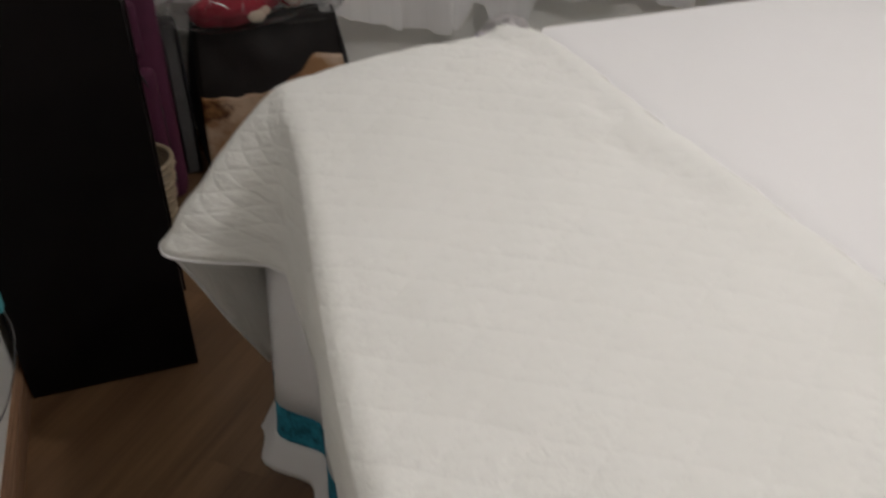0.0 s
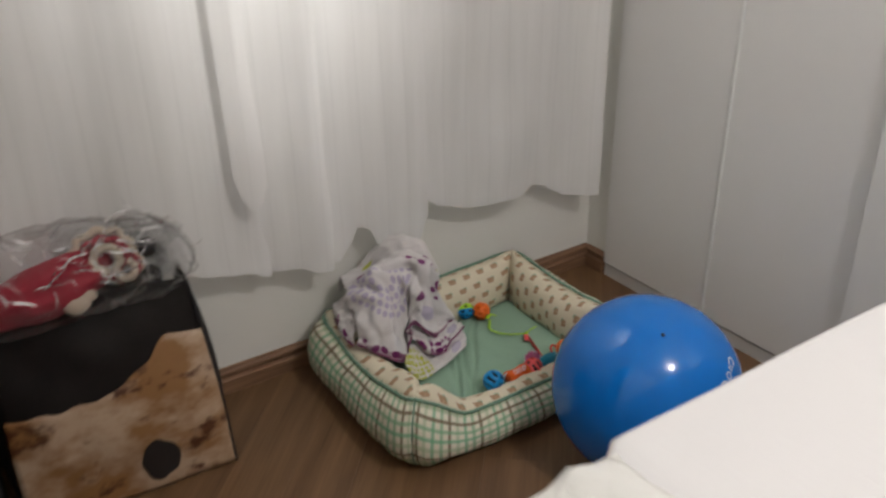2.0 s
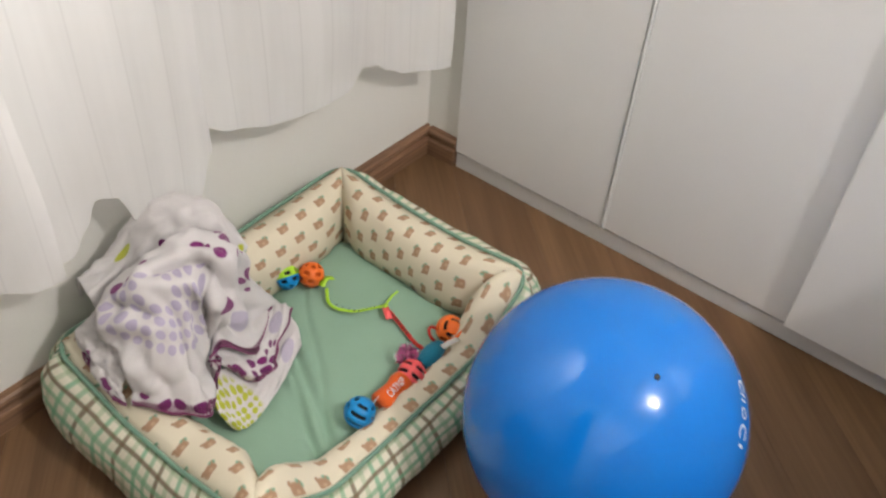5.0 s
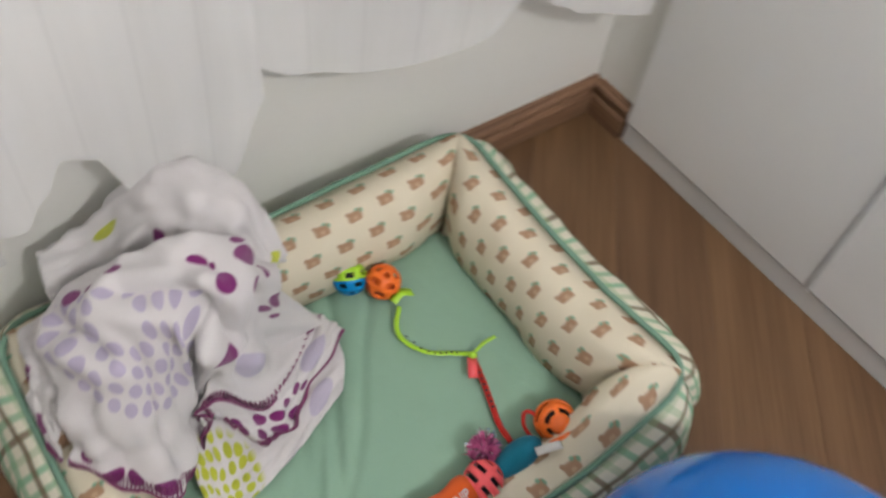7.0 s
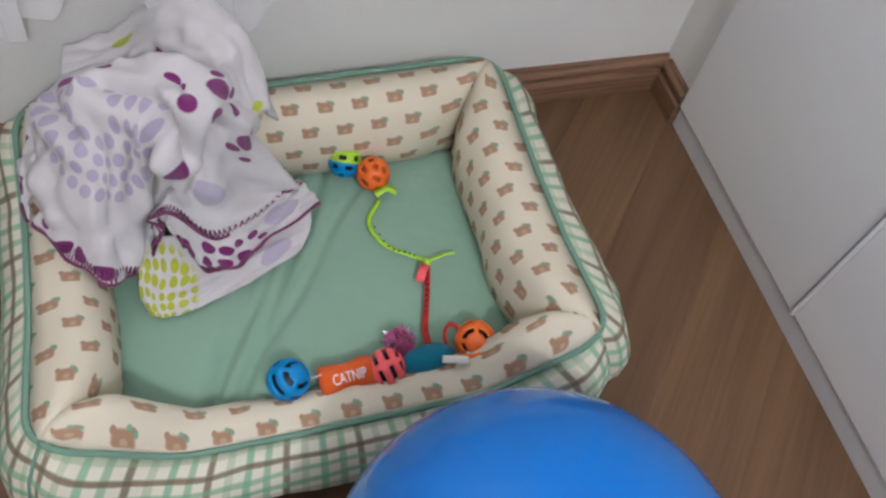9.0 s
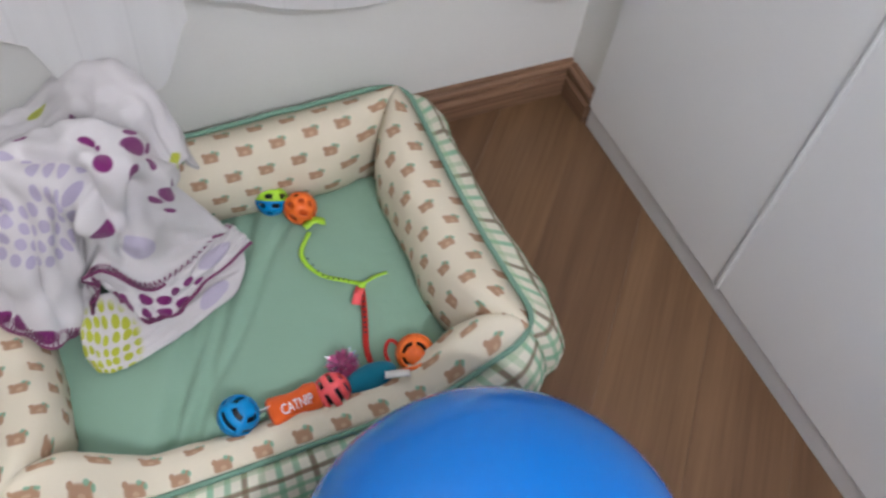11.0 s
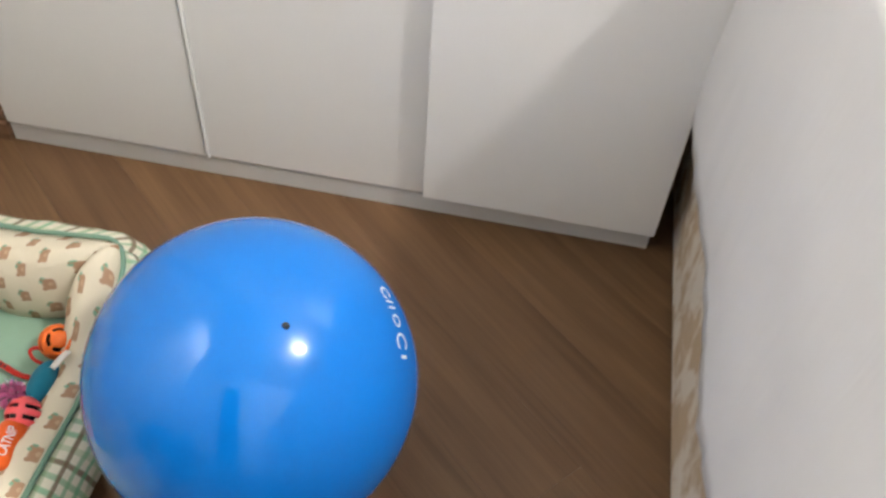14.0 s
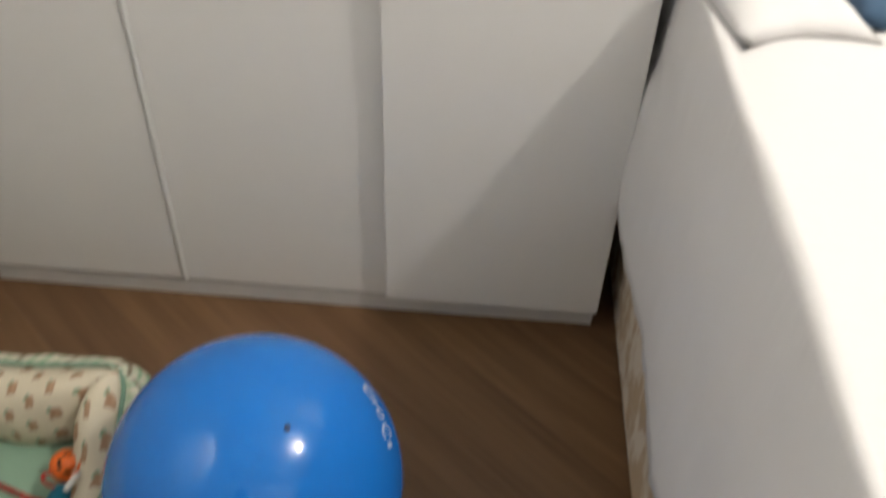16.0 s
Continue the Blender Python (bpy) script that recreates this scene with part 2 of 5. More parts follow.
def fleece():
    """White fleece with printed rings of lilac dots, plum and lime spots; regions by UV."""
    m, nt, b = nodes_of("printed_fleece")
    v = coords(nt, "UV")
    sp = nt.nodes.new("ShaderNodeSeparateXYZ")
    nt.links.new(v, sp.inputs[0])
    U, V = sp.outputs[0], sp.outputs[1]
    base = mix(nt, noise_(nt, v, 12, 4), (0.62, 0.59, 0.59), (0.74, 0.71, 0.71))
    # rings of lilac dots on the front sheet
    du, dv = math_(nt, "SUBTRACT", U, 0.104), math_(nt, "SUBTRACT", V, 0.150)
    rad = math_(nt, "SQRT", math_(nt, "ADD", math_(nt, "MULTIPLY", du, du), math_(nt, "MULTIPLY", math_(nt, "MULTIPLY", dv, dv), 1.3)))
    ang = math_(nt, "ARCTAN2", dv, du)
    ring = math_(nt, "DIVIDE", rad, 0.0178)
    cnt = math_(nt, "MULTIPLY_ADD", math_(nt, "FLOOR", ring), 6.0, 3.0)
    fa = math_(nt, "FRACT", math_(nt, "DIVIDE", math_(nt, "MULTIPLY", ang, cnt), 6.28318))
    dots = disc(nt, fa, math_(nt, "FRACT", ring), 0.5, 0.5, 0.37, 0.37)
    zone = math_(nt, "MULTIPLY", math_(nt, "GREATER_THAN", rad, 0.0178), math_(nt, "LESS_THAN", rad, 0.0889))
    zone = math_(nt, "MULTIPLY", zone, math_(nt, "LESS_THAN", math_(nt, "ADD", V, math_(nt, "MULTIPLY", U, 0.25)), 0.205))
    c = mix(nt, math_(nt, "MULTIPLY", math_(nt, "MULTIPLY", dots, zone), 0.85), base, (0.44, 0.38, 0.54))
    for cx, cy, rx, ry in ((0.278, 0.064, 0.013, 0.018), (3.20, 0.04, 0.022, 0.012), (4.19, 0.03, 0.014, 0.02)):
        c = mix(nt, math_(nt, "MULTIPLY", disc(nt, U, V, cx, cy, rx, ry), 0.8), c, (0.46, 0.41, 0.55))
    # plum spots: a large blot with small ones round it, singles on the folds, a row along the hems
    plum = None
    for cx, cy, rx, ry in ((0.062, 0.191, 0.010, 0.009), (0.086, 0.192, 0.010, 0.009), (0.110, 0.201, 0.010, 0.008), (0.198, 0.194, 0.015, 0.006), (0.217, 0.187, 0.007, 0.005),
                           (0.264, 0.192, 0.017, 0.012), (0.227, 0.166, 0.012, 0.009), (0.265, 0.160, 0.011, 0.009), (0.292, 0.180, 0.006, 0.010), (0.284, 0.206, 0.006, 0.010), (0.255, 0.211, 0.007, 0.006),
                           (0.312, 0.142, 0.009, 0.013), (0.300, 0.128, 0.006, 0.006), (0.322, 0.163, 0.006, 0.007), (0.311, 0.112, 0.004, 0.005), (0.228, 0.106, 0.013, 0.010),
                           (0.022, 0.028, 0.008, 0.009), (0.052, 0.010, 0.010, 0.008), (0.076, 0.012, 0.009, 0.007), (0.104, 0.010, 0.010, 0.007), (0.159, 0.028, 0.008, 0.009), (0.334, 0.016, 0.008, 0.008),
                           (0.193, 0.014, 0.010, 0.007), (1.130, 0.026, 0.008, 0.012), (1.155, 0.015, 0.012, 0.006), (2.045, 0.030, 0.010, 0.010), (2.100, 0.018, 0.010, 0.009),
                           (3.045, 0.020, 0.012, 0.012), (3.084, 0.030, 0.012, 0.008), (3.074, 0.010, 0.010, 0.007), (3.112, 0.027, 0.010, 0.007), (3.132, 0.034, 0.008, 0.006), (3.156, 0.036, 0.009, 0.006), (3.136, 0.008, 0.012, 0.007), (3.104, 0.009, 0.010, 0.007), (3.170, 0.020, 0.007, 0.007)):
        spot_ = disc(nt, U, V, cx, cy, rx, ry)
        plum = spot_ if plum is None else math_(nt, "MAXIMUM", plum, spot_)
    c = mix(nt, plum, c, (0.20, 0.024, 0.150))
    vor = nt.nodes.new("ShaderNodeTexVoronoi")
    vor.inputs["Scale"].default_value, vor.inputs["Randomness"].default_value = 58, 0.3
    nt.links.new(v, vor.inputs["Vector"])
    lime = math_(nt, "MULTIPLY", ramp(nt, vor.outputs["Distance"], 0.46, 0.38), disc(nt, U, V, 4.052, 0.035, 0.058, 0.060))
    lime = math_(nt, "MAXIMUM", lime, math_(nt, "MAXIMUM", disc(nt, U, V, 1.075, 0.075, 0.014, 0.010), disc(nt, U, V, 1.293, 0.055, 0.007, 0.030)))
    c = mix(nt, lime, c, (0.50, 0.53, 0.05))
    nt.links.new(c, b.inputs["Base Color"])
    b.inputs["Roughness"].default_value = 0.95
    b.inputs["Specular IOR Level"].default_value = 0.1
    b.inputs["Sheen Weight"].default_value = 0.25
    vo = coords(nt)
    bump(nt, b, math_(nt, "ADD", noise_(nt, vo, 900, 2), noise_(nt, vo, 30, 4)), 0.5, 0.004)
    return m


def bag_print():
    """Blotchy tan, cream and rust offset print on laminated paper."""
    m, nt, b = nodes_of("blotchy_tan_print")
    v = coords(nt, "Object", (1, 1, 1.6))
    warp = noise_(nt, v, 5, 4, 0.6)
    f = noise_(nt, v, 9, 5, 0.65)
    c = mix(nt, ramp(nt, warp, 0.44, 0.56), (0.27, 0.135, 0.05), (0.47, 0.34, 0.235))
    c = mix(nt, ramp(nt, f, 0.54, 0.62), c, (0.075, 0.022, 0.008))
    c = mix(nt, math_(nt, "MULTIPLY", ramp(nt, noise_(nt, v, 30, 4), 0.5, 0.75), 0.35), c, (0.22, 0.10, 0.045))
    nt.links.new(c, b.inputs["Base Color"])
    b.inputs["Roughness"].default_value = 0.4
    bump(nt, b, noise_(nt, v, 14, 4), 0.5, 0.008)
    return m


def jacquard():
    m, nt, b = nodes_of("beige_jacquard")
    v = coords(nt, "Object", (1, 1, 0.6))
    f = noise_(nt, v, 22, 3, 0.6)
    c = mix(nt, ramp(nt, f, 0.44, 0.56), (0.56, 0.43, 0.29), (0.76, 0.69, 0.59))
    nt.links.new(c, b.inputs["Base Color"])
    b.inputs["Roughness"].default_value = 0.85
    bump(nt, b, math_(nt, "ADD", f, noise_(nt, v, 500, 1)), 0.4, 0.002)
    return m


def cotton_sheet():
    """White cotton with fine crinkles that run down the drop."""
    m, nt, b = nodes_of("white_cotton_sheet")
    v = coords(nt)
    nt.links.new(mix(nt, noise_(nt, v, 5, 4), (0.755, 0.742, 0.748), (0.79, 0.78, 0.785)), b.inputs["Base Color"])
    b.inputs["Roughness"].default_value, b.inputs["Specular IOR Level"].default_value, b.inputs["Sheen Weight"].default_value = 0.9, 0.2, 0.15
    crinkle = noise_(nt, coords(nt, "Object", (55, 7, 5)), 1.0, 5, 0.65)
    h = math_(nt, "ADD", math_(nt, "MULTIPLY", crinkle, 0.8), math_(nt, "MULTIPLY", noise_(nt, v, 900, 1), 0.1))
    bump(nt, b, h, 0.4, 0.0028)
    return m


def woven():
    m, nt, b = nodes_of("wicker_weave")
    v = coords(nt)
    w = noise_(nt, coords(nt, "Object", (60, 60, 200)), 1.0, 3)
    nt.links.new(mix(nt, w, (0.20, 0.145, 0.085), (0.40, 0.33, 0.235)), b.inputs["Base Color"])
    b.inputs["Roughness"].default_value = 0.75
    bump(nt, b, noise_(nt, v, 200, 2), 0.4, 0.002)
    return m


M = {}
M["wall"] = plain("painted_plaster", (0.80, 0.79, 0.75), 0.85, 0.03, 2.0, 260, 0.25, 0.0008, spec=0.25)
M["ceiling"] = plain("ceiling_paint", (0.78, 0.77, 0.75), 0.9, 0.03, 2.0, 240, 0.2, 0.0008, spec=0.2)
# darker than the other walls only to cut bounced light
M["bounce_cut"] = plain("bounce_cut_beige", (0.42, 0.38, 0.33), 0.85, 0.05, 2.0, 260, 0.25, 0.0008, spec=0.25)
M["laminate"] = floor_wood()
M["subfloor"] = plain("brown_joint", (0.10, 0.058, 0.034), 0.8)
M["skirting"] = skirting_wood()
M["lacquer"] = plain("white_melamine", (0.83, 0.82, 0.81), 0.46, 0.025, 3.0, 420, 0.18, 0.0004, spec=0.4)
M["kick"] = plain("grey_melamine", (0.66, 0.65, 0.64), 0.5, 0.06, 5.0, 300, 0.15, 0.0004, spec=0.35)
M["edge"] = plain("white_edge_band", (0.90, 0.90, 0.89), 0.3, 0.02)
M["black"] = plain("black_lacquered_board", (0.005, 0.004, 0.004), 0.42, 0.3, 9, 200, 0.1, 0.0004, spec=0.10)
M["sheet"] = cotton_sheet()
M["skirt"] = cloth("white_cotton_drop", (0.72, 0.71, 0.72), 900, 0.9, 0.05, 0.7)
M["quilt"] = quilted()
M["jacquard"] = jacquard()
M["teal"] = plain("teal_patterned_band", (0.03, 0.20, 0.29), 0.85, 0.75, 55, 160, 0.4, 0.002, spec=0.15)
M["navy"] = cloth("navy_cotton", (0.07, 0.13, 0.22), 900, 0.9, 0.25)
M["plaid"] = plaid()
M["motif"] = motif_print()
M["sage"] = cloth("sage_green_canvas", (0.28, 0.43, 0.32), 1100, 0.93, 0.10, 0.6)
M["piping"] = cloth("green_piping", (0.20, 0.34, 0.25), 1100, 0.9, 0.15, 0.2)
M["fleece"] = fleece()
M["stitch"] = cloth("plum_yarn", (0.27, 0.06, 0.17), 700, 0.9, 0.3, 0.2)
M["sheer"] = sheer()
M["vinyl"] = plain("glossy_blue_vinyl", (0.006, 0.165, 0.60), 0.11, 0.05, 7, 240, 0.06, 0.0005, spec=0.5)
M["print"] = plain("white_print", (0.75, 0.80, 0.85), 0.4, 0.04)
M["dark"] = plain("dark_rubber", (0.012, 0.012, 0.014), 0.5, 0.2)
M["black_print"] = plain("black_print", (0.014, 0.012, 0.012), 0.32, 0.3)
M["bag_black"] = plain("dark_brown_laminate", (0.010, 0.0075, 0.0065), 0.6, 0.4, 18, 120, 0.3, 0.002, spec=0.25)
M["bag_print"] = bag_print()
M["film"] = film_plastic()
M["red_cloth"] = cloth("red_fabric", (0.42, 0.035, 0.06), 500, 0.85, 0.35, 0.8)
M["cream_lace"] = cloth("cream_lace", (0.74, 0.62, 0.50), 300, 0.9, 0.3, 0.8)
M["plum"] = plain("plum_nylon", (0.075, 0.017, 0.042), 0.7, 0.2, 12, 600, 0.3, 0.001, spec=0.25)
M["dark_grey"] = plain("dark_grey", (0.085, 0.082, 0.082), 0.75, 0.2, 12, 600, 0.3, 0.001, spec=0.2)
M["wicker"] = woven()
M["lilac"] = plain("lilac_paper", (0.55, 0.45, 0.66), 0.6, 0.08)
M["turq"] = plain("turquoise_paper", (0.10, 0.42, 0.46), 0.5, 0.1)
M["white_plastic"] = plain("white_plastic", (0.78, 0.77, 0.74), 0.4, 0.04)
M["orange"] = plain("orange_plastic", (0.85, 0.16, 0.015), 0.38, 0.1, 30, 300, 0.1)
M["orange_felt"] = cloth("orange_felt", (0.80, 0.13, 0.02), 800, 0.95, 0.25, 0.5)
M["lime"] = plain("lime_plastic", (0.42, 0.72, 0.03), 0.38, 0.1, 30, 300, 0.1)
M["toy_blue"] = plain("blue_plastic", (0.005, 0.24, 0.58), 0.38, 0.1, 30, 300, 0.1)
M["toy_teal"] = cloth("teal_felt", (0.02, 0.20, 0.30), 800, 0.95, 0.25, 0.5)
M["coral"] = plain("coral_plastic", (0.95, 0.12, 0.13), 0.38, 0.1, 30, 300, 0.1)
M["red_ribbon"] = cloth("red_ribbon", (0.55, 0.03, 0.02), 900, 0.8, 0.3, 0.3)
M["pink_tinsel"] = plain("pink_tinsel", (0.66, 0.17, 0.38), 0.35, 0.35, 90, 300, 0.1, metallic=0.2)
M["silver"] = plain("silver_tinsel_and_glint", (0.75, 0.74, 0.76), 0.25, 0.3, 90, 300, 0.1, metallic=0.8)
M["steel"] = plain("brushed_steel", (0.6, 0.6, 0.6), 0.3, 0.1, metallic=1.0)
lm, lnt, lb = nodes_of("lamp_glass")
lb.inputs["Base Color"].default_value = (0.9, 0.88, 0.84, 1)
lb.inputs["Emission Color"].default_value = (1.0, 0.86, 0.70, 1)
lb.inputs["Emission Strength"].default_value = 14.0
M["lamp_glass"] = lm
gm, gnt, gb = nodes_of("window_glass")
gb.inputs["Transmission Weight"].default_value, gb.inputs["Roughness"].default_value = 1.0, 0.02
M["glass"] = gm


# mesh helpers
def thing(name, label, category, group="", kind="", at=(0, 0, 0)):
    e = new(name)
    e.location = at
    bpy.context.view_layer.update()
    return tagged(e, label, category, group, kind)


def part(name, bm, material, parent=None, label="", smooth=False, bevel=0.0, solid=0.0):
    """Link a bmesh, given in world coordinates, as one mesh under its thing."""
    me = bpy.data.meshes.new(name)
    bm.to_mesh(me)
    bm.free()
    me.materials.append(M[material])
    for p in me.polygons:
        p.use_smooth = smooth
    ob = new(name, me)
    if parent is not None:
        ob.parent = parent
        base = Vector((0, 0, 0))
        q = parent
        while q is not None:
            base += q.location
            q = q.parent
        ob.matrix_parent_inverse = Matrix.Translation(-base)
    if solid:
        s = ob.modifiers.new("thick", "SOLIDIFY")
        s.thickness, s.offset = solid, 0
    if bevel:
        b = ob.modifiers.new("bevel", "BEVEL")
        b.width, b.segments, b.limit_method, b.angle_limit = bevel, 2, "ANGLE", radians(40)
    return tagged(ob, label)


def box(x0, x1, y0, y1, z0, z1, bm=None):
    bm = bm or bmesh.new()
    vs = [bm.verts.new((x, y, z)) for z in (z0, z1) for y in (y0, y1) for x in (x0, x1)]
    for q in ((0, 2, 3, 1), (4, 5, 7, 6), (0, 1, 5, 4), (2, 6, 7, 3), (0, 4, 6, 2), (1, 3, 7, 5)):
        bm.faces.new([vs[i] for i in q])
    return bm


def solid(name, material, x0, x1, y0, y1, z0, z1, label="", category="", parent=None, bevel=0.0, kind=""):
    ob = part(name, box(x0, x1, y0, y1, z0, z1), material, parent, label, bevel=bevel)
    if category or kind:
        tagged(ob, label, category, "", kind)
    return ob


def grid(func, nu, nv, bm=None, uv=None, close_u=False):
    """A sheet of quads; func(i, j) gives the place of a knot, uv(i, j) its print coordinates in metres."""
    bm = bm or bmesh.new()
    layer = bm.loops.layers.uv.verify()
    vs = [[bm.verts.new(func(i, j)) for j in range(nv + 1)] for i in range(nu if close_u else nu + 1)]
    for i in range(nu):
        for j in range(nv):
            i2 = (i + 1) % nu if close_u else i + 1
            f = bm.faces.new((vs[i][j], vs[i2][j], vs[i2][j + 1], vs[i][j + 1]))
            if uv:
                for lp, (a, c) in zip(f.loops, ((i, j), (i + 1, j), (i + 1, j + 1), (i, j + 1))):
                    lp[layer].uv = uv(a, c)
    return bm


def tube(points, radius, sides=8, bm=None, closed=False):
    """A round cord along points; radius may be a function of 0..1."""
    bm = bm or bmesh.new()
    pts = [Vector(p) for p in points]
    n = len(pts)
    rings = []
    up = Vector((0, 0, 1))
    for i, p in enumerate(pts):
        a = pts[(i - 1) % n] if closed or i else p
        c = pts[(i + 1) % n] if closed or i < n - 1 else p
        d = (c - a).normalized()
        side = d.cross(up)
        side = side.normalized() if side.length > 1e-4 else Vector((1, 0, 0))
        nor = side.cross(d)
        r = radius(i / max(1, n - 1)) if callable(radius) else radius
        rings.append([bm.verts.new(p + (side * math.cos(2 * math.pi * k / sides) + nor * math.sin(2 * math.pi * k / sides)) * r) for k in range(sides)])
    for i in range(n if closed else n - 1):
        r0, r1 = rings[i], rings[(i + 1) % n]
        for k in range(sides):
            bm.faces.new((r0[k], r0[(k + 1) % sides], r1[(k + 1) % sides], r1[k]))
    if not closed:
        bm.faces.new(rings[0][::-1])
        bm.faces.new(rings[-1])
    return bm


def ball(centre, r, segs=32, rings=16, squash=1.0, bm=None):
    bm = bm or bmesh.new()
    bmesh.ops.create_uvsphere(bm, u_segments=segs, v_segments=rings, radius=r, matrix=Matrix.Translation(centre) @ Matrix.Diagonal((1, 1, squash, 1)))
    return bm


def lathe(centre, profile, sides=28, bm=None):
    """profile: (radius, height) pairs round an upright axis."""
    bm = bm or bmesh.new()
    c = Vector(centre)
    return grid(lambda i, j: c + Vector((profile[j][0] * math.cos(2 * math.pi * i / sides), profile[j][0] * math.sin(2 * math.pi * i / sides), profile[j][1])),
                sides, len(profile) - 1, bm, None, True)


def wob(x, y, z=0.0, s=1.0):
    """Smooth noise about 0."""
    return noise.noise(Vector((x * s, y * s, z * s)))


def smooth01(t):
    t = min(1.0, max(0.0, t))
    return t * t * (3 - 2 * t)


def along(x, knots):
    """Smooth height through (x, z) knots."""
    for (xa, za), (xb, zb) in zip(knots, knots[1:]):
        if x <= xb:
            return za + (zb - za) * smooth01((x - xa) / (xb - xa))
    return knots[-1][1]


# ---- the room ----
WX, EX, SY, TH = -2.05, 0.56, -4.4, 0.14
WY = 0.032
north = thing("wall_north", "off-white painted plaster wall behind the sheer curtain", "wall", kind="structure")
WIN = (-1.55, -0.35, 1.05, 2.15)
part("plaster", box(WX - TH, WIN[0], WY, TH + WY, 0, CEIL), "wall", north)
part("plaster", box(WIN[1], EX + TH, WY, TH + WY, 0, CEIL), "wall", north)
part("plaster", box(WIN[0], WIN[1], WY, TH + WY, 0, WIN[2]), "wall", north)
part("plaster", box(WIN[0], WIN[1], WY, TH + WY, WIN[3], CEIL), "wall", north)
solid("wall_west", "wall", WX - TH, WX, SY - TH, WY, 0, CEIL, "off-white painted plaster wall beside the bookcase", "wall", kind="structure")
# out of view; set far back and dark so less light bounces
solid("wall_south", "bounce_cut", WX, EX, SY - TH, SY, 0, CEIL, "unseen beige closing wall, set back and darkened to cut bounced light", "wall", kind="structure")
solid("wall_east", "wall", EX, EX + TH, SY - TH, WY, 0, CEIL, "off-white painted plaster wall behind the bed head", "wall", kind="structure")
solid("wall_return", "wall", 0.008, EX, -0.053, WY, 0, CEIL, "narrow plaster return between wall and wardrobe", "wall", kind="structure")
solid("ceiling", "ceiling", WX - TH, EX + TH, SY - TH, TH + WY, CEIL, CEIL + 0.1, "plain white painted ceiling", "ceiling", kind="structure")
win = thing("window_1", "dark night window hidden behind the sheer curtain", "window", kind="structure", at=(-0.95, 0.07, WIN[2]))
for x0, x1 in ((WIN[0], WIN[0] + 0.04), (WIN[1] - 0.04, WIN[1]), (-0.97, -0.93)):
    part("window_frame", box(x0, x1, WY + 0.05, WY + 0.09, WIN[2], WIN[3]), "white_plastic", win, bevel=0.004)
for z0, z1 in ((WIN[2], WIN[2] + 0.04), (WIN[3] - 0.04, WIN[3])):
    part("window_frame", box(WIN[0] + 0.04, -0.97, WY + 0.052, WY + 0.088, z0, z1), "white_plastic", win, bevel=0.004)
    part("window_frame", box(-0.93, WIN[1] - 0.04, WY + 0.052, WY + 0.088, z0, z1), "white_plastic", win, bevel=0.004)
for x0, x1 in ((WIN[0] + 0.04, -0.97), (-0.93, WIN[1] - 0.04)):
    part("pane", box(x0, x1, WY + 0.068, WY + 0.072, WIN[2] + 0.04, WIN[3] - 0.04), "glass", win, "dark window pane")


def skirting(name, p0, p1, inward, parent_label):
    """Moulded board from p0 to p1 on the floor; inward is the way into the room."""
    prof = ((0, 0), (0.014, 0), (0.014, 0.034), (0.0125, 0.037), (0.008, 0.039), (0.007, 0.043), (0.0085, 0.048), (0.0125, 0.051), (0.0135, 0.055), (0.012, 0.059), (0.0075, 0.062), (0.006, 0.066), (0, 0.067))
    bm = bmesh.new()
    rows = []
    for p in (p0, p1):
        rows.append([bm.verts.new((p[0] + inward[0] * d, p[1] + inward[1] * d, h)) for d, h in prof])
    for k in range(len(prof) - 1):
        bm.faces.new((rows[0][k], rows[0][k + 1], rows[1][k + 1], rows[1][k]))
    bm.faces.new(rows[0])
    bm.faces.new(rows[1])
    bmesh.ops.recalc_face_normals(bm, faces=bm.faces)
    return tagged(part(name, bm, "skirting"), parent_label, "baseboard", "", "structure")


skirting("baseboard_1", (WX, WY), (0.008, WY), (0, -1), "brown moulded wooden baseboard under the curtain")
skirting("baseboard_2", (0.008, WY - 0.0135), (0.008, -0.053), (-1, 0), "short brown wooden baseboard beside the wardrobe")
skirting("baseboard_3", (WX, SY), (WX, WY - 0.014), (1, 0), "brown wooden baseboard along the side wall")

# ---- wardrobe ----
WY0, WY1, G1, G2 = -0.056, -1.176, -0.421, -0.797
ward = thing("wardrobe", "tall white melamine wardrobe with three flush doors", "wardrobe", at=(0.28, -0.62, 0))
part("body", box(0.020, EX - 0.004, WY1, WY0, 0.037, 2.30), "lacquer", ward, bevel=0.001)
part("plinth", box(0.0008, EX - 0.01, WY1 + 0.002, WY0 - 0.001, 0.0, 0.0365), "kick", ward, "grey-white plinth", bevel=0.001)
part("door", box(-0.0035, 0.018, G1 + 0.0035, WY0 - 0.001, 0.042, 2.28), "lacquer", ward, bevel=0.0012)
part("door", box(-0.0028, 0.018, G2 - 0.010, G1 - 0.0055, 0.042, 2.28), "lacquer", ward, bevel=0.0012)
part("edge_strip", box(-0.0070, 0.016, G1 - 0.0048, G1 - 0.0006, 0.040, 2.28), "edge", ward, "bright white edge strip", bevel=0.0008)
d3 = part("door", box(-0.021, -0.0042, WY1, G2, 0.050, 2.28), "lacquer", ward, bevel=0.0012)

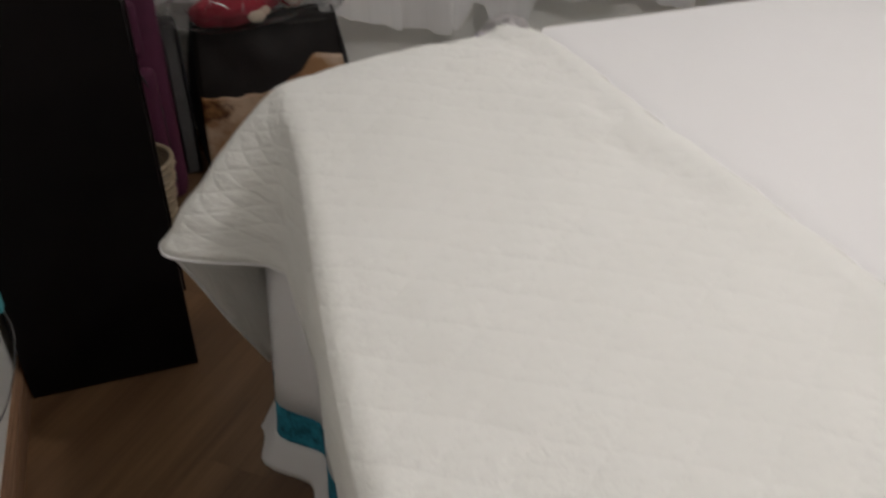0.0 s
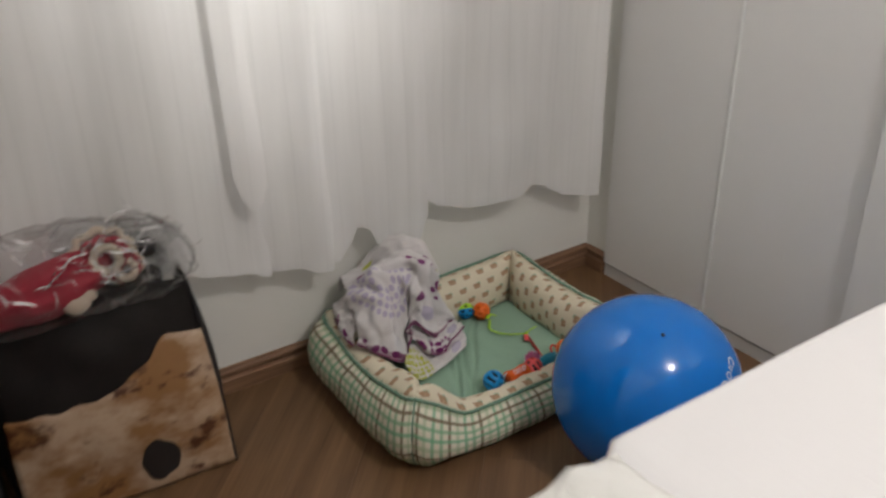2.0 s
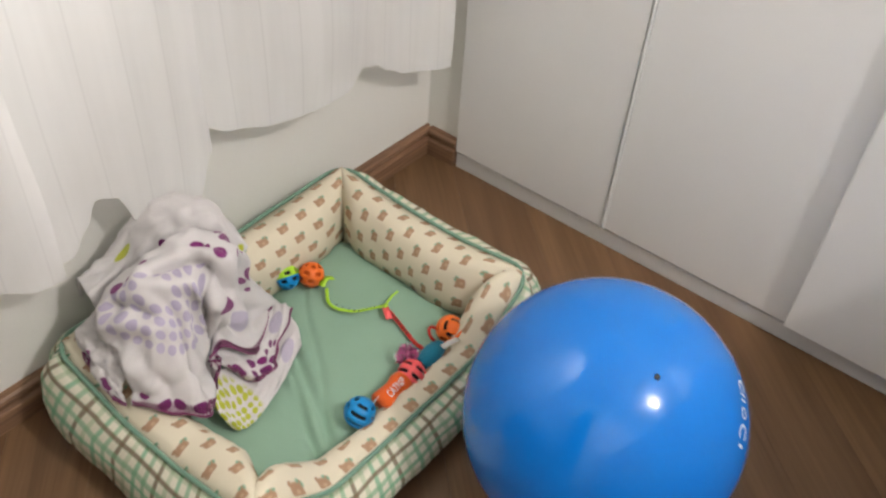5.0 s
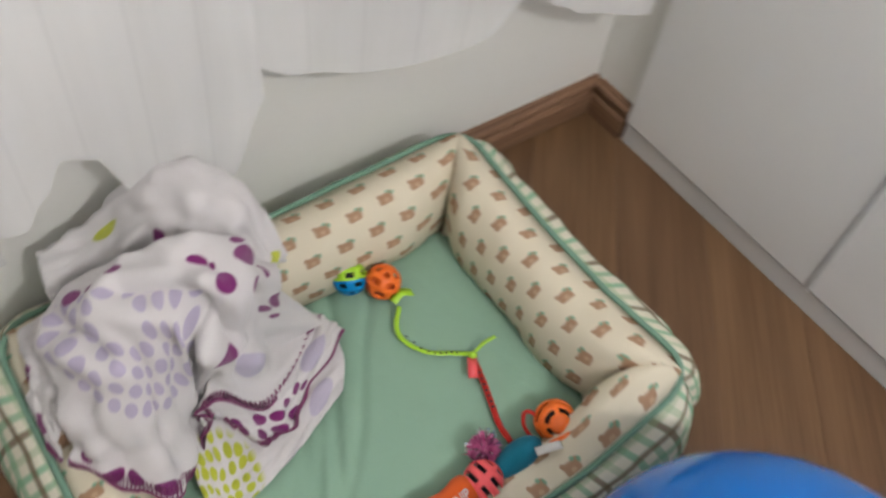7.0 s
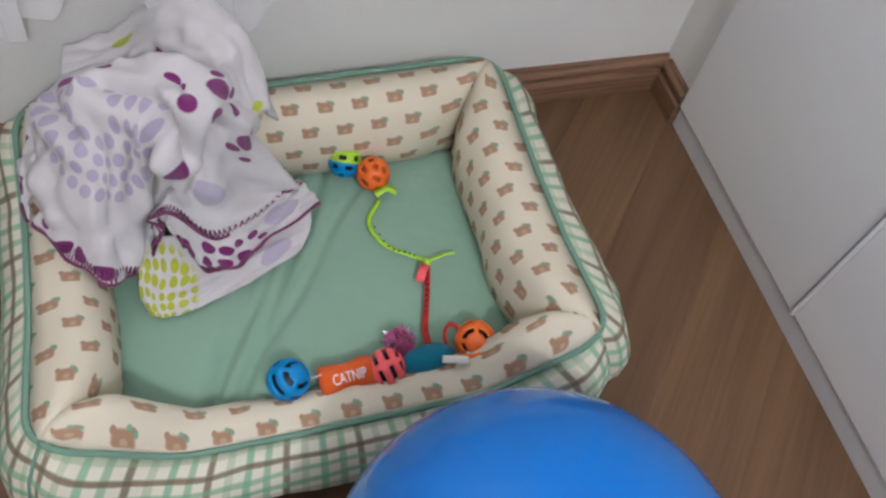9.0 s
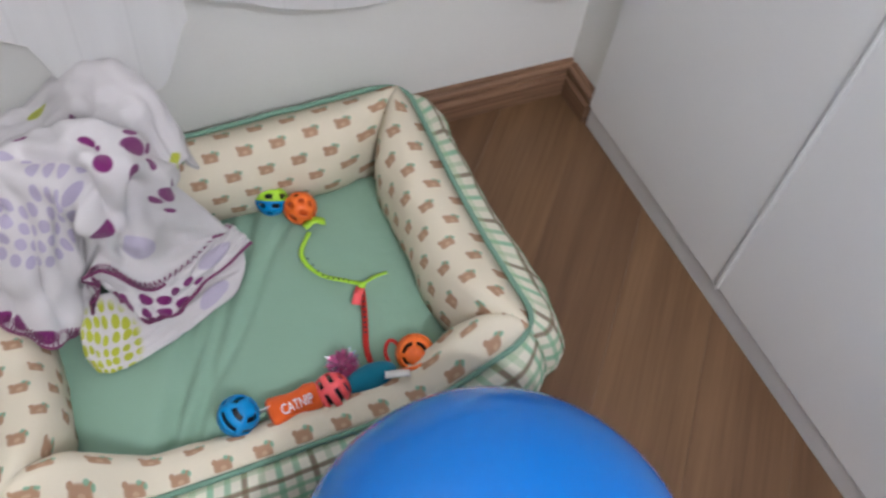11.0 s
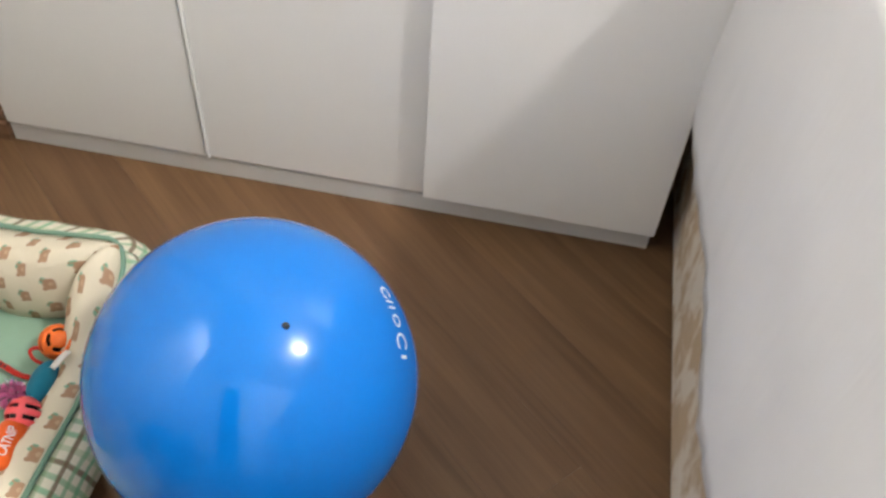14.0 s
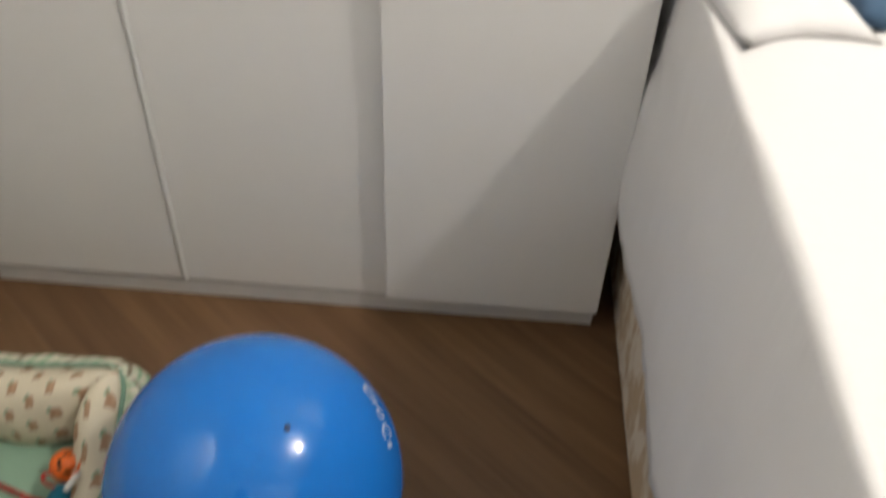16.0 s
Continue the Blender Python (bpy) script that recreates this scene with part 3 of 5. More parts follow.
# ---- the bed ----
BT, BY, BF = 0.695, -1.200, -1.53
bed = thing("box_spring", "bed base upholstered in mottled beige jacquard", "bed", at=(-0.5, -1.9, 0))
part("base", box(BF + 0.03, 0.545, -2.58, BY - 0.014, 0.05, 0.36), "jacquard", bed, bevel=0.02)
part("fabric_skirt", box(BF + 0.035, 0.54, -2.575, BY - 0.017, 0.004, 0.055), "jacquard", bed, bevel=0.004)
mat = part("mattress", box(BF + 0.03, 0.545, -2.59, BY - 0.04, 0.362, BT - 0.022), "sheet", None, "thick white mattress on the bed base", bevel=0.03)
tagged(mat, "thick white mattress on the bed base", "mattress")


def drop_profile(j, n, length, r=0.009):
    """Distance out and height over an edge: a rounded bend, then straight down."""
    s = (j / n) ** 1.5 * length
    if s < r * 1.5708:
        a = s / r
        return r * math.sin(a), -r * (1 - math.cos(a))
    return r, -r - (s - r * 1.5708)


def sheet_knot(i, j):
    nx, nt_, nd_ = 110, 12, 26
    x = -1.30 + 1.83 * i / nx
    hem = 0.455 - 0.05 * smooth01((x + 0.2) / 0.24) + 0.012 * math.sin(9 * x) + 0.008 * wob(x, 1, 0, 14)
    tuck = smooth01((-1.13 - x) / 0.05)
    if j <= nt_:
        y = -2.5 + (BY - 0.016 - 0.036 * tuck + 2.5) * (1 - (1 - j / nt_) ** 2.2)
        return Vector((x, y, BT - 0.016 * tuck + 0.006 * wob(x, y, 3, 2.2) + 0.0035 * wob(x * 2.5, y * 14, 3, 1)))
    o, dz = drop_profile(j - nt_, nd_, hem)
    k = (j - nt_) / nd_
    fold = k * (0.004 * math.sin(15 * x + 2 * k) + 0.012 * wob(x, k * 0.3, 5, 7) + 0.005 * wob(x * 3, k * 0.3, 6, 9) + 0.010 * math.sin(math.pi * k) * wob(x + 0.5 * k, k, 8, 5))
    lean = 0.022 * k * smooth01((x + 0.35) / 0.4)
    return Vector((x, BY - 0.016 - 0.036 * tuck + o + fold + lean + 0.010 * k, BT - 0.016 * tuck + dz + 0.004 * wob(x, 2, 5, 3)))


bm = grid(sheet_knot, 110, 38, None, lambda i, j: (i * 0.0185, j * 0.03))
tagged(part("bed_sheet", bm, "sheet", None, smooth=True, solid=0.003), "smooth white cotton sheet hanging down the mattress side", "sheet")


def quilt_column(q):
    """Top inner point, edge point and hem point of one strip of the quilt, q from the far foot end (0) round the corner (1) along the side (1.6)."""
    zt = BT + 0.004
    if q <= 1.0:
        y = -2.55 + (BY - 0.035 + 2.55) * q
        near = smooth01((y + 1.375) / 0.125)
        drop = along(y, ((-2.55, 0.58), (-1.85, 0.54), (-1.62, 0.41), (-1.50, 0.31), (-1.39, 0.250), (-1.33, 0.236), (-1.20, 0.225)))
        inner, edge = Vector((-1.150, y, zt)), Vector((BF - 0.012 - 0.075 * smooth01((-1.22 - y) / 0.85), y, zt))
        hem = Vector((-1.572 - 0.165 * near, y - 0.024 * near, zt - drop))
    elif q <= 1.12:
        k = (q - 1.0) / 0.12
        edge = Vector((BF + 0.03 * k, BY - 0.033, zt))
        inner = Vector((-1.150, BY - 0.035 + 0.002 * k, zt))
        tip, back = Vector((BF - 0.207, BY - 0.059, zt - 0.225)), Vector((-1.604, -1.175, 0.152))
        hem = tip.lerp(back, k)
    else:
        k = (q - 1.12) / 0.48
        x = BF + 0.03 + (-1.150 - BF - 0.03) * k
        edge = Vector((x, BY - 0.033, zt))
        hem = Vector((x - 0.104 * (1 - smooth01(k * 2)), BY + 0.025 + 0.02 * k, 0.152 + 0.13 * smooth01(k * 2) + 0.02 * math.sin(20 * x)))
        inner = edge + Vector((0, -0.004, 0))
    return inner, edge, hem


QC = [i / 60 for i in range(56)] + [0.93 + 0.07 * i / 8 for i in range(9)] + [1.0 + 0.12 * i / 8 for i in range(1, 9)] + [1.12 + 0.48 * i / 14 for i in range(1, 15)]


def quilt_knot(i, j):
    q = QC[i]
    inner, edge, hem = quilt_column(q)
    n1, n2 = 22, 24
    if j <= n1 and q <= 1.12:
        p = inner.lerp(edge, j / n1)
        a = abs(((p.x + p.y) / 0.062) % 1 - 0.5) * 2
        b = abs(((p.x - p.y) / 0.062) % 1 - 0.5) * 2
        pad = 0.0028 * (1 - max(a, b) ** 5)
        p.z -= 0.006 * smooth01((p.y - BY + 0.10) / 0.07)
        p.z += 0.004 * wob(p.x, p.y, 1, 3) + 0.003 * wob(p.x, p.y, 7, 13) + pad + 0.004 - 0.030 * (j / n1) ** 3
        if j == 0:
            p.z -= 0.010
        elif j <= 2:
            p.z += 0.004
        # creases near the folded-back border
        p.z += 0.017 * math.exp(-((p.x + 1.215 + 0.05 * wob(0, p.y, 2, 5)) / 0.016) ** 2) * max(0, wob(p.x, p.y, 9, 7) + 0.25)
        p.z += 0.010 * math.exp(-((p.x + 1.21) / 0.045) ** 2) * wob(p.x * 2.2, p.y, 4, 22)
        return p
    k = (j - n1) / n2
    p = edge.lerp(hem, k)
    start = 0.022 + 0.010 * smooth01((q - 0.9) / 0.08)
    if q > 1.12:
        start = 0.028 * ((edge.x + 1.150) / (BF + 0.03 + 1.150)) ** 3 - 0.001
    p.z -= start * (1 - k) ** 3
    ridge = math.exp(-((q - 1.0) / 0.05) ** 2)
    over = math.sin(math.pi * min(1, k * 1.2)) * (0.008 + 0.010 * smooth01((q - 1.05) / 0.05)) * (1 - ridge)
    away = Vector((-1, 0, 0)) if q <= 1.06 else Vector((0, 1, 0))
    p += away * (over + 0.010 * k * wob(p.x + p.y, k, 2, 6) + 0.005 * k * math.sin(30 * q))
    return p


def quilt_uv(i, j):
    q = QC[min(i, len(QC) - 1)]
    return (q * 1.35, j * 0.0172 if j <= 22 else 0.378 + (j - 22) * 0.021)


CORNER = max(i for i, q in enumerate(QC) if q <= 1.1201)
bm = grid(quilt_knot, CORNER, 46, None, quilt_uv)
grid(lambda i, j: quilt_knot(i + CORNER, j + 22), len(QC) - 1 - CORNER, 24, bm, lambda i, j: quilt_uv(i + CORNER, j + 22))
bmesh.ops.remove_doubles(bm, verts=bm.verts, dist=0.0003)
quilt = thing("bed_quilt", "white quilted coverlet over the bed foot, corner sticking out", "quilt", at=(-1.35, -1.9, BT))
part("quilted_cover", bm, "quilt", quilt, smooth=True, solid=0.006)
top_end = 64
part("edge_binding", tube([quilt_knot(i, 0) + Vector((0.0015, 0, -0.002)) for i in range(0, top_end)], 0.0045, 8), "sheet", quilt, "narrow white stitched binding", smooth=True)
part("hem_binding", tube([quilt_knot(i, 46) for i in range(len(QC))], 0.0036, 8), "sheet", quilt, "narrow white hem", smooth=True)

# bed skirt at the foot: white ruffle with a teal patterned band
skirt = thing("bed_skirt", "white bed skirt with a teal patterned band", "bed skirt", at=(BF, -1.9, 0.05))


def ruffle(z0, z1, off):
    def knot(i, j):
        y = -2.55 + 1.30 * i / 90
        k = j / 8
        z = z0 + (z1 - z0) * k
        d = (0.026 + (0.70 - z) * 0.065) * smooth01((0.56 - z) / 0.14) * (0.2 + 0.8 * smooth01((y + 1.40) / 0.08)) + (0.03 * (0.132 - z) / 0.06 if z < 0.132 else 0)
        return Vector((BF - off - d - (0.003 + 0.016 * max(0, 0.4 - z)) * math.sin(i * 0.62 + 0.6 * wob(i, 0, 0, 0.2)), y, z + (0.01 * wob(y, 0, 1, 9) if j == 0 else 0)))
    return grid(knot, 90, 8)


part("upper_cloth", ruffle(0.195, 0.64, 0.020), "skirt", skirt, smooth=True, solid=0.003)
part("teal_band", ruffle(0.130, 0.195, 0.020), "teal", skirt, "teal patterned band", smooth=True, solid=0.003)
part("ruffle", ruffle(0.078, 0.130, 0.021), "skirt", skirt, smooth=True, solid=0.003)


def pillow(centre, size, turn, material, label):
    c, (a, b, h) = Vector(centre), size
    rot = Matrix.Rotation(radians(turn), 3, "Z")

    def shell(sign):
        def knot(i, j):
            u, v = i / 20 * 2 - 1, j / 20 * 2 - 1
            w = max(0.0, (1 - abs(u) ** 3.2)) ** 0.55 * max(0.0, (1 - abs(v) ** 3.2)) ** 0.55
            pin = 1 - 0.07 * (u * u) * (1 - v * v) - 0.07 * (v * v) * (1 - u * u) + 0.02 * (u * v) ** 2
            p = Vector((u * a * pin, v * b * pin, sign * h * w + 0.012 * w * wob(u, v, sign + a, 2.3)))
            p = c + rot @ p
            p.z = max(p.z, BT + 0.003)
            return p
        return knot
    bm = grid(shell(1), 20, 20)
    grid(shell(-1), 20, 20, bm)
    bmesh.ops.remove_doubles(bm, verts=bm.verts, dist=0.0005)
    bmesh.ops.recalc_face_normals(bm, faces=bm.faces)
    return tagged(part("pillow", bm, material, None, smooth=True), label, "pillow")


pillow((0.018, -1.256, BT + 0.005), (0.25, 0.080, 0.034), 12, "sheet", "small flat white pillow near the bed head")
pillow((0.100, -1.590, BT + 0.007), (0.27, 0.24, 0.060), 4, "navy", "navy blue cushion lying beside the white pillow")

# ---- curtain ----
curtain = thing("sheer_curtain", "sheer white voile curtain in loose folds with uneven hem", "curtain", at=(-1.0, -0.05, CEIL - 0.1))


def drape(x0, x1, y0, knots, depth, seed, z1=CEIL - 0.12, band=0.0):
    """A hanging panel; with a band, only its turned-up hem, laid behind."""
    n = max(30, int((x1 - x0) * 130))

    def knot(i, j):
        x = x0 + (x1 - x0) * i / n
        hem = along(x, knots) + 0.003 * wob(x, seed, 0, 14)
        z = hem + (z1 - hem) * (j / 30) ** 1.2 if not band else hem + 0.001 + band * j / 30
        k = 1 - (max(0.0, z - hem) / (z1 - hem)) ** (1 / 1.2)
        y = y0 - depth * (0.5 + 0.5 * math.sin(2 * math.pi * (x * 2.7 + seed + 0.45 * wob(x, z * 0.35, seed, 1.8))))
        y -= 0.035 * depth * math.sin(x * 58 + seed * 5 + 2.5 * wob(x, z, seed, 1.5)) * (0.4 + 0.6 * wob(x, z * 0.5, seed + 3, 3))
        y += 0.016 * k * wob(x, z, seed + 4, 4)
        return Vector((x + 0.010 * k * wob(x, z, seed + 9, 5), min(y, 0.014) + (0.003 if band else 0), z))
    return grid(knot, n, 30)


for x0, x1, y0, knots, depth, seed in (
        (-0.612, -0.055, -0.048, ((-0.612, 0.392), (-0.55, 0.358), (-0.48, 0.337), (-0.39, 0.336), (-0.32, 0.331), (-0.268, 0.345), (-0.22, 0.330), (-0.185, 0.305), (-0.150, 0.285), (-0.055, 0.272)), 0.034, 0.30),
        (-0.885, -0.600, -0.040, ((-0.885, 0.295), (-0.840, 0.290), (-0.815, 0.325), (-0.790, 0.368), (-0.765, 0.360), (-0.738, 0.295), (-0.690, 0.262), (-0.645, 0.252), (-0.600, 0.345)), 0.030, 1.15),
        (-1.028, -0.870, -0.050, ((-1.028, 0.318), (-0.954, 0.312), (-0.905, 0.288), (-0.870, 0.285)), 0.030, 1.90),
        (-1.98, -1.012, -0.054, ((-1.98, 0.45), (-1.32, 0.46), (-1.20, 0.385), (-1.166, 0.366), (-1.085, 0.342), (-1.012, 0.312)), 0.044, 2.4),
        (-1.092, -1.024, -0.100, ((-1.092, 0.575), (-1.076, 0.520), (-1.060, 0.499), (-1.044, 0.502), (-1.024, 0.545)), 0.012, 3.1)):
    panel = part("panel", drape(x0, x1, y0 + 0.014, knots, depth, seed), "sheer", curtain, smooth=True)
    part("hem", drape(x0, x1, y0 + 0.014, knots, depth, seed, band=0.095), "sheer", panel, "double turned hem", smooth=True)
part("curtain_rod", tube([(x / 20 * 2.0 - 2.02, -0.05, CEIL - 0.11) for x in range(21)], 0.012, 10), "white_plastic", curtain, "white curtain rod")

# ---- dog bed ----
X0, X1, Y0, Y1, BH = -0.922, -0.312, -0.474, -0.024, 0.185
CX, CY = (X0 + X1) / 2, (Y0 + Y1) / 2
dog = thing("pet_bed", "rectangular padded pet bed, plaid outside, cream print inside", "pet bed", at=(CX, CY, 0))
OUT = [(0.012, 0.000), (0.000, 0.012), (-0.018, 0.036), (-0.028, 0.066), (-0.027, 0.096), (-0.018, 0.126), (-0.004, 0.150), (0.014, 0.168)]
INN = [(0.014, 0.168), (0.022, 0.177), (0.036, 0.183), (0.052, 0.180), (0.066, 0.167), (0.076, 0.145), (0.080, 0.120), (0.080, 0.095), (0.076, 0.070), (0.070, 0.055)]
SIDES = {"s": ((X0, Y0), (X1, Y0), (0, 1)), "e": ((X1, Y0), (X1, Y1), (-1, 0)), "n": ((X1, Y1), (X0, Y1), (0, -1)), "w": ((X0, Y1), (X0, Y0), (1, 0))}


def round_plan(p, r=0.055):
    a, b = (X1 - X0) / 2, (Y1 - Y0) / 2
    dx, dy = abs(p.x - CX) - (a - r), abs(p.y - CY) - (b - r)
    if dx > 0 and dy > 0:
        m = max(dx, dy)
        d = math.hypot(dx, dy)
        p.x = CX + math.copysign(a - r + dx * m / d, p.x - CX)
        p.y = CY + math.copysign(b - r + dy * m / d, p.y - CY)
    return p


def bolster_point(side, t, d, z):
    """t along the outer line, d inward from it; ends mitred."""
    (xa, ya), (xb, yb), (ix, iy) = SIDES[side]
    L = math.hypot(xb - xa, yb - ya)
    s = L * t
    tx, ty = (xb - xa) / L, (yb - ya) / L
    e = min(t, 1 - t)
    sag = {"s": 0.090, "e": 0.018, "n": 0.010, "w": 0.034}[side] * smooth01(e / (0.26 if side == "s" else 0.42))
    puff = (0.010 * smooth01(e / 0.12) - 0.008 * math.exp(-(e / 0.035) ** 2))
    lump = smooth01(e / 0.06) * (0.006 * wob(xa + tx * s, ya + ty * s, z * 2, 11) + 0.0025 * wob(xa + tx * s, ya + ty * s, z * 2, 32))
    if side == "s" and d > 0.02:
        d = 0.014 + (d - 0.014) * (1 - 0.36 * smooth01(e / 0.12))
    if d > 0.02 and z > 0.06:
        d = d + puff + lump
    elif z < 0.165:
        d = d - lump * 1.2 - puff * (1.8 if side == "e" else 0.4)
    h = z * (1 - sag / BH) + lump * 0.6 * (z > 0.1)
    s = d + (L - 2 * d) * t
    p = Vector((xa + tx * s + ix * d, ya + ty * s + iy * d, max(0.002, h)))
    return round_plan(p)


def motif_uv(side, s, a):
    """The print stands the same way up on all four sides."""
    return {"n": (-s, -a), "s": (s + 0.02, a), "e": (-a, s + 0.01), "w": (a + 0.03, -s)}[side]


for side in "nwes":
    (xa, ya), (xb, yb), _ = SIDES[side]
    L = math.hypot(xb - xa, yb - ya)
    n = int(L / 0.012)
    part("outer_panel", grid(lambda i, j: bolster_point(side, i / n, *OUT[j]), n, len(OUT) - 1, None, lambda i, j: (i / n * L + 0.013 * ord(side), j * 0.024)), "plaid", dog, "green and brown plaid cotton", smooth=True, solid=0.002)
    arc = [0.0]
    for a, b in zip(INN, INN[1:]):
        arc.append(arc[-1] + math.hypot(b[0] - a[0], b[1] - a[1]))
    part("bolster", grid(lambda i, j: bolster_point(side, i / n, *INN[j]), n, len(INN) - 1, None, lambda i, j: motif_uv(side, INN[j][0] + (L - 2 * INN[j][0]) * i / n, arc[j])), "motif", dog, "cream cotton with small tan and green print", smooth=True, solid=0.002)
    part("piping", tube([bolster_point(side, i / n, 0.012, 0.170) + Vector((0, 0, 0.001)) for i in range(n + 1)], 0.0036, 8), "piping", dog, "green piping", smooth=True)
    e0 = [bolster_point(side, 0.0, *OUT[j]) for j in range(len(OUT))]
    part("corner_piping", tube(e0, 0.0026, 6), "piping", dog, "green corner seam", smooth=True)


def pad_knot(i, j):
    x = X0 + 0.055 + (X1 - X0 - 0.11) * i / 90
    y = Y0 + 0.055 + (Y1 - Y0 - 0.11) * j / 70
    e = min(i, 90 - i, j, 70 - j)
    z = 0.070 - 0.022 * math.exp(-e / 4.5) + 0.004 * wob(x, y, 0, 7) + 0.0015 * wob(x, y, 3, 22)
    for slope, at, deep, wide in ((0.55, 0.50, 0.009, 0.008), (0.50, 0.54, 0.008, 0.006), (0.40, 0.585, 0.008, 0.010), (0.75, 0.42, 0.006, 0.006)):
        z -= deep * math.exp(-((x - y * slope + at + 0.012 * wob(x, y, at * 9, 6)) / wide) ** 2)
    return Vector((x, y, z))


part("cushion", grid(pad_knot, 90, 70), "sage", dog, "sage green cushion with creases", smooth=True)
part("underside", box(X0 + 0.03, X1 - 0.03, Y0 + 0.03, Y1 - 0.03, 0.002, 0.040), "piping", dog)

# ---- big ball ----
BC, BR = Vector((-0.503, -0.696, 0.186)), 0.188
vb = thing("exercise_ball", "large glossy blue inflated vinyl ball beside the pet bed", "ball", at=(BC.x, BC.y, 0))
part("shell", ball(BC, BR, 96, 48, 0.99), "vinyl", vb, smooth=True)


def on_ball(direction, lift=0.0006):
    d = Vector(direction).normalized()
    return BC + Vector((d.x, d.y, d.z * 0.99)) * (BR + lift)


def patch(direction, up, w, h, shape, material, name, label, n=24):
    """A print on the ball: outline shape(t) in -1..1, centred on a direction."""
    d = Vector(direction).normalized()
    u = Vector(up)
    u = (u - d * u.dot(d)).normalized()
    r = u.cross(d)
    bm = bmesh.new()
    pts = []
    for ring in (0.0, 1.0):
        pts.append([bm.verts.new(on_ball(d + (r * (x * w) + u * (y * h)) / BR)) for x, y in (shape(k / n, ring) for k in range(n + 1))])
    for k in range(n):
        bm.faces.new((pts[0][k], pts[0][k + 1], pts[1][k + 1], pts[1][k]))
    bmesh.ops.recalc_face_normals(bm, faces=bm.faces)
    return part(name, bm, material, vb, label, smooth=True)


vd = (Vector((-0.544, -0.759, 0.359)) - BC)
part("valve_rim", tube([on_ball(vd.normalized() + Vector((math.cos(a), math.sin(a), 0)) * 0.018, 0.0002) for a in [k * 0.449 for k in range(14)]], 0.0007, 6, closed=True), "vinyl", vb, "moulded valve rim")
part("valve_plug", ball(on_ball(vd, -0.0012), 0.0042, 12, 8), "dark", vb, "dark valve plug", smooth=True)


def arc_shape(a0, a1, thick):
    def shape(t, ring):
        a = radians(a0 + (a1 - a0) * t)
        r = 1.0 - thick * ring
        return r * math.cos(a), r * math.sin(a)
    return shape


def bar_shape(t, ring):
    return (t * 2 - 1, ring * 2 - 1)


LD = (Vector((-0.476, -0.864, 0.275)) - BC).normalized()
side_dir = Vector((0.55, -0.10, 0.45))
side_dir = (side_dir - LD * side_dir.dot(LD)).normalized()
up_dir = LD.cross(side_dir)
if up_dir.x < 0:
    up_dir = -up_dir
seq = ((0.0, arc_shape(40, 320, 0.26), 0.0105, 0.012), (0.025, arc_shape(0, 360, 0.28), 0.0075, 0.0085), (0.041, bar_shape, 0.0012, 0.0075), (0.049, bar_shape, 0.0012, 0.0085), (0.060, arc_shape(60, 330, 0.32), 0.009, 0.010))
for k, (s, shp, w, h) in enumerate(seq):
    patch(LD + side_dir * (s / BR), up_dir, w, h, shp, "print", "printed_mark", "white printed mark")
patch(LD - side_dir * (0.016 / BR), up_dir, 0.002, 0.006, bar_shape, "print", "printed_mark", "white printed mark")


# ---- crumpled fleece blanket in the pet bed ----
def through_knots(net, u, v):
    """A point of a smooth sheet that passes through a net of knots; u along a row, v across rows."""
    def blend(row, t):
        n = len(row) - 1
        f = min(max(t, 0.0), 1.0) * n
        i = min(int(f), n - 1)
        f -= i
        a, b = row[i], row[i + 1]
        p = row[i - 1] if i else a * 2 - b
        q = row[i + 2] if i + 2 <= n else b * 2 - a
        return 0.5 * (2 * a + (b - p) * f + (2 * p - 5 * a + 4 * b - q) * f * f + (3 * a - p - 3 * b + q) * f ** 3)
    return blend([blend([Vector(k) for k in row], u) for row in net], v)


blanket = thing("blanket", "crumpled white fleece blanket with plum, lilac and lime print", "blanket", at=(-0.74, -0.16, 0.07))
# the front sheet runs from the ridge down to two hems with a deep valley between
LEFT = (((-0.852, -0.092, 0.225), (-0.825, -0.100, 0.268), (-0.788, -0.115, 0.303), (-0.745, -0.138, 0.330)),
        ((-0.872, -0.132, 0.225), (-0.838, -0.148, 0.280), (-0.800, -0.163, 0.306), (-0.757, -0.182, 0.314)),
        ((-0.874, -0.176, 0.222), (-0.840, -0.200, 0.258), (-0.802, -0.217, 0.262), (-0.773, -0.206, 0.246)),
        ((-0.882, -0.192, 0.188), (-0.853, -0.231, 0.203), (-0.812, -0.244, 0.200), (-0.780, -0.212, 0.165)),
        ((-0.885, -0.200, 0.166), (-0.864, -0.238, 0.156), (-0.828, -0.260, 0.134), (-0.788, -0.236, 0.108)))
RIGHT = (((-0.708, -0.148, 0.324), (-0.676, -0.150, 0.285), (-0.652, -0.150, 0.235)),
         ((-0.722, -0.202, 0.325), (-0.692, -0.192, 0.288), (-0.652, -0.168, 0.222)),
         ((-0.742, -0.220, 0.258), (-0.700, -0.203, 0.232), (-0.634, -0.160, 0.165)),
         ((-0.752, -0.212, 0.218), (-0.712, -0.212, 0.180), (-0.618, -0.160, 0.126)),
         ((-0.764, -0.224, 0.185), (-0.705, -0.240, 0.140), (-0.604, -0.148, 0.104)))
FRONT = tuple(a + b for a, b in zip(LEFT, RIGHT))
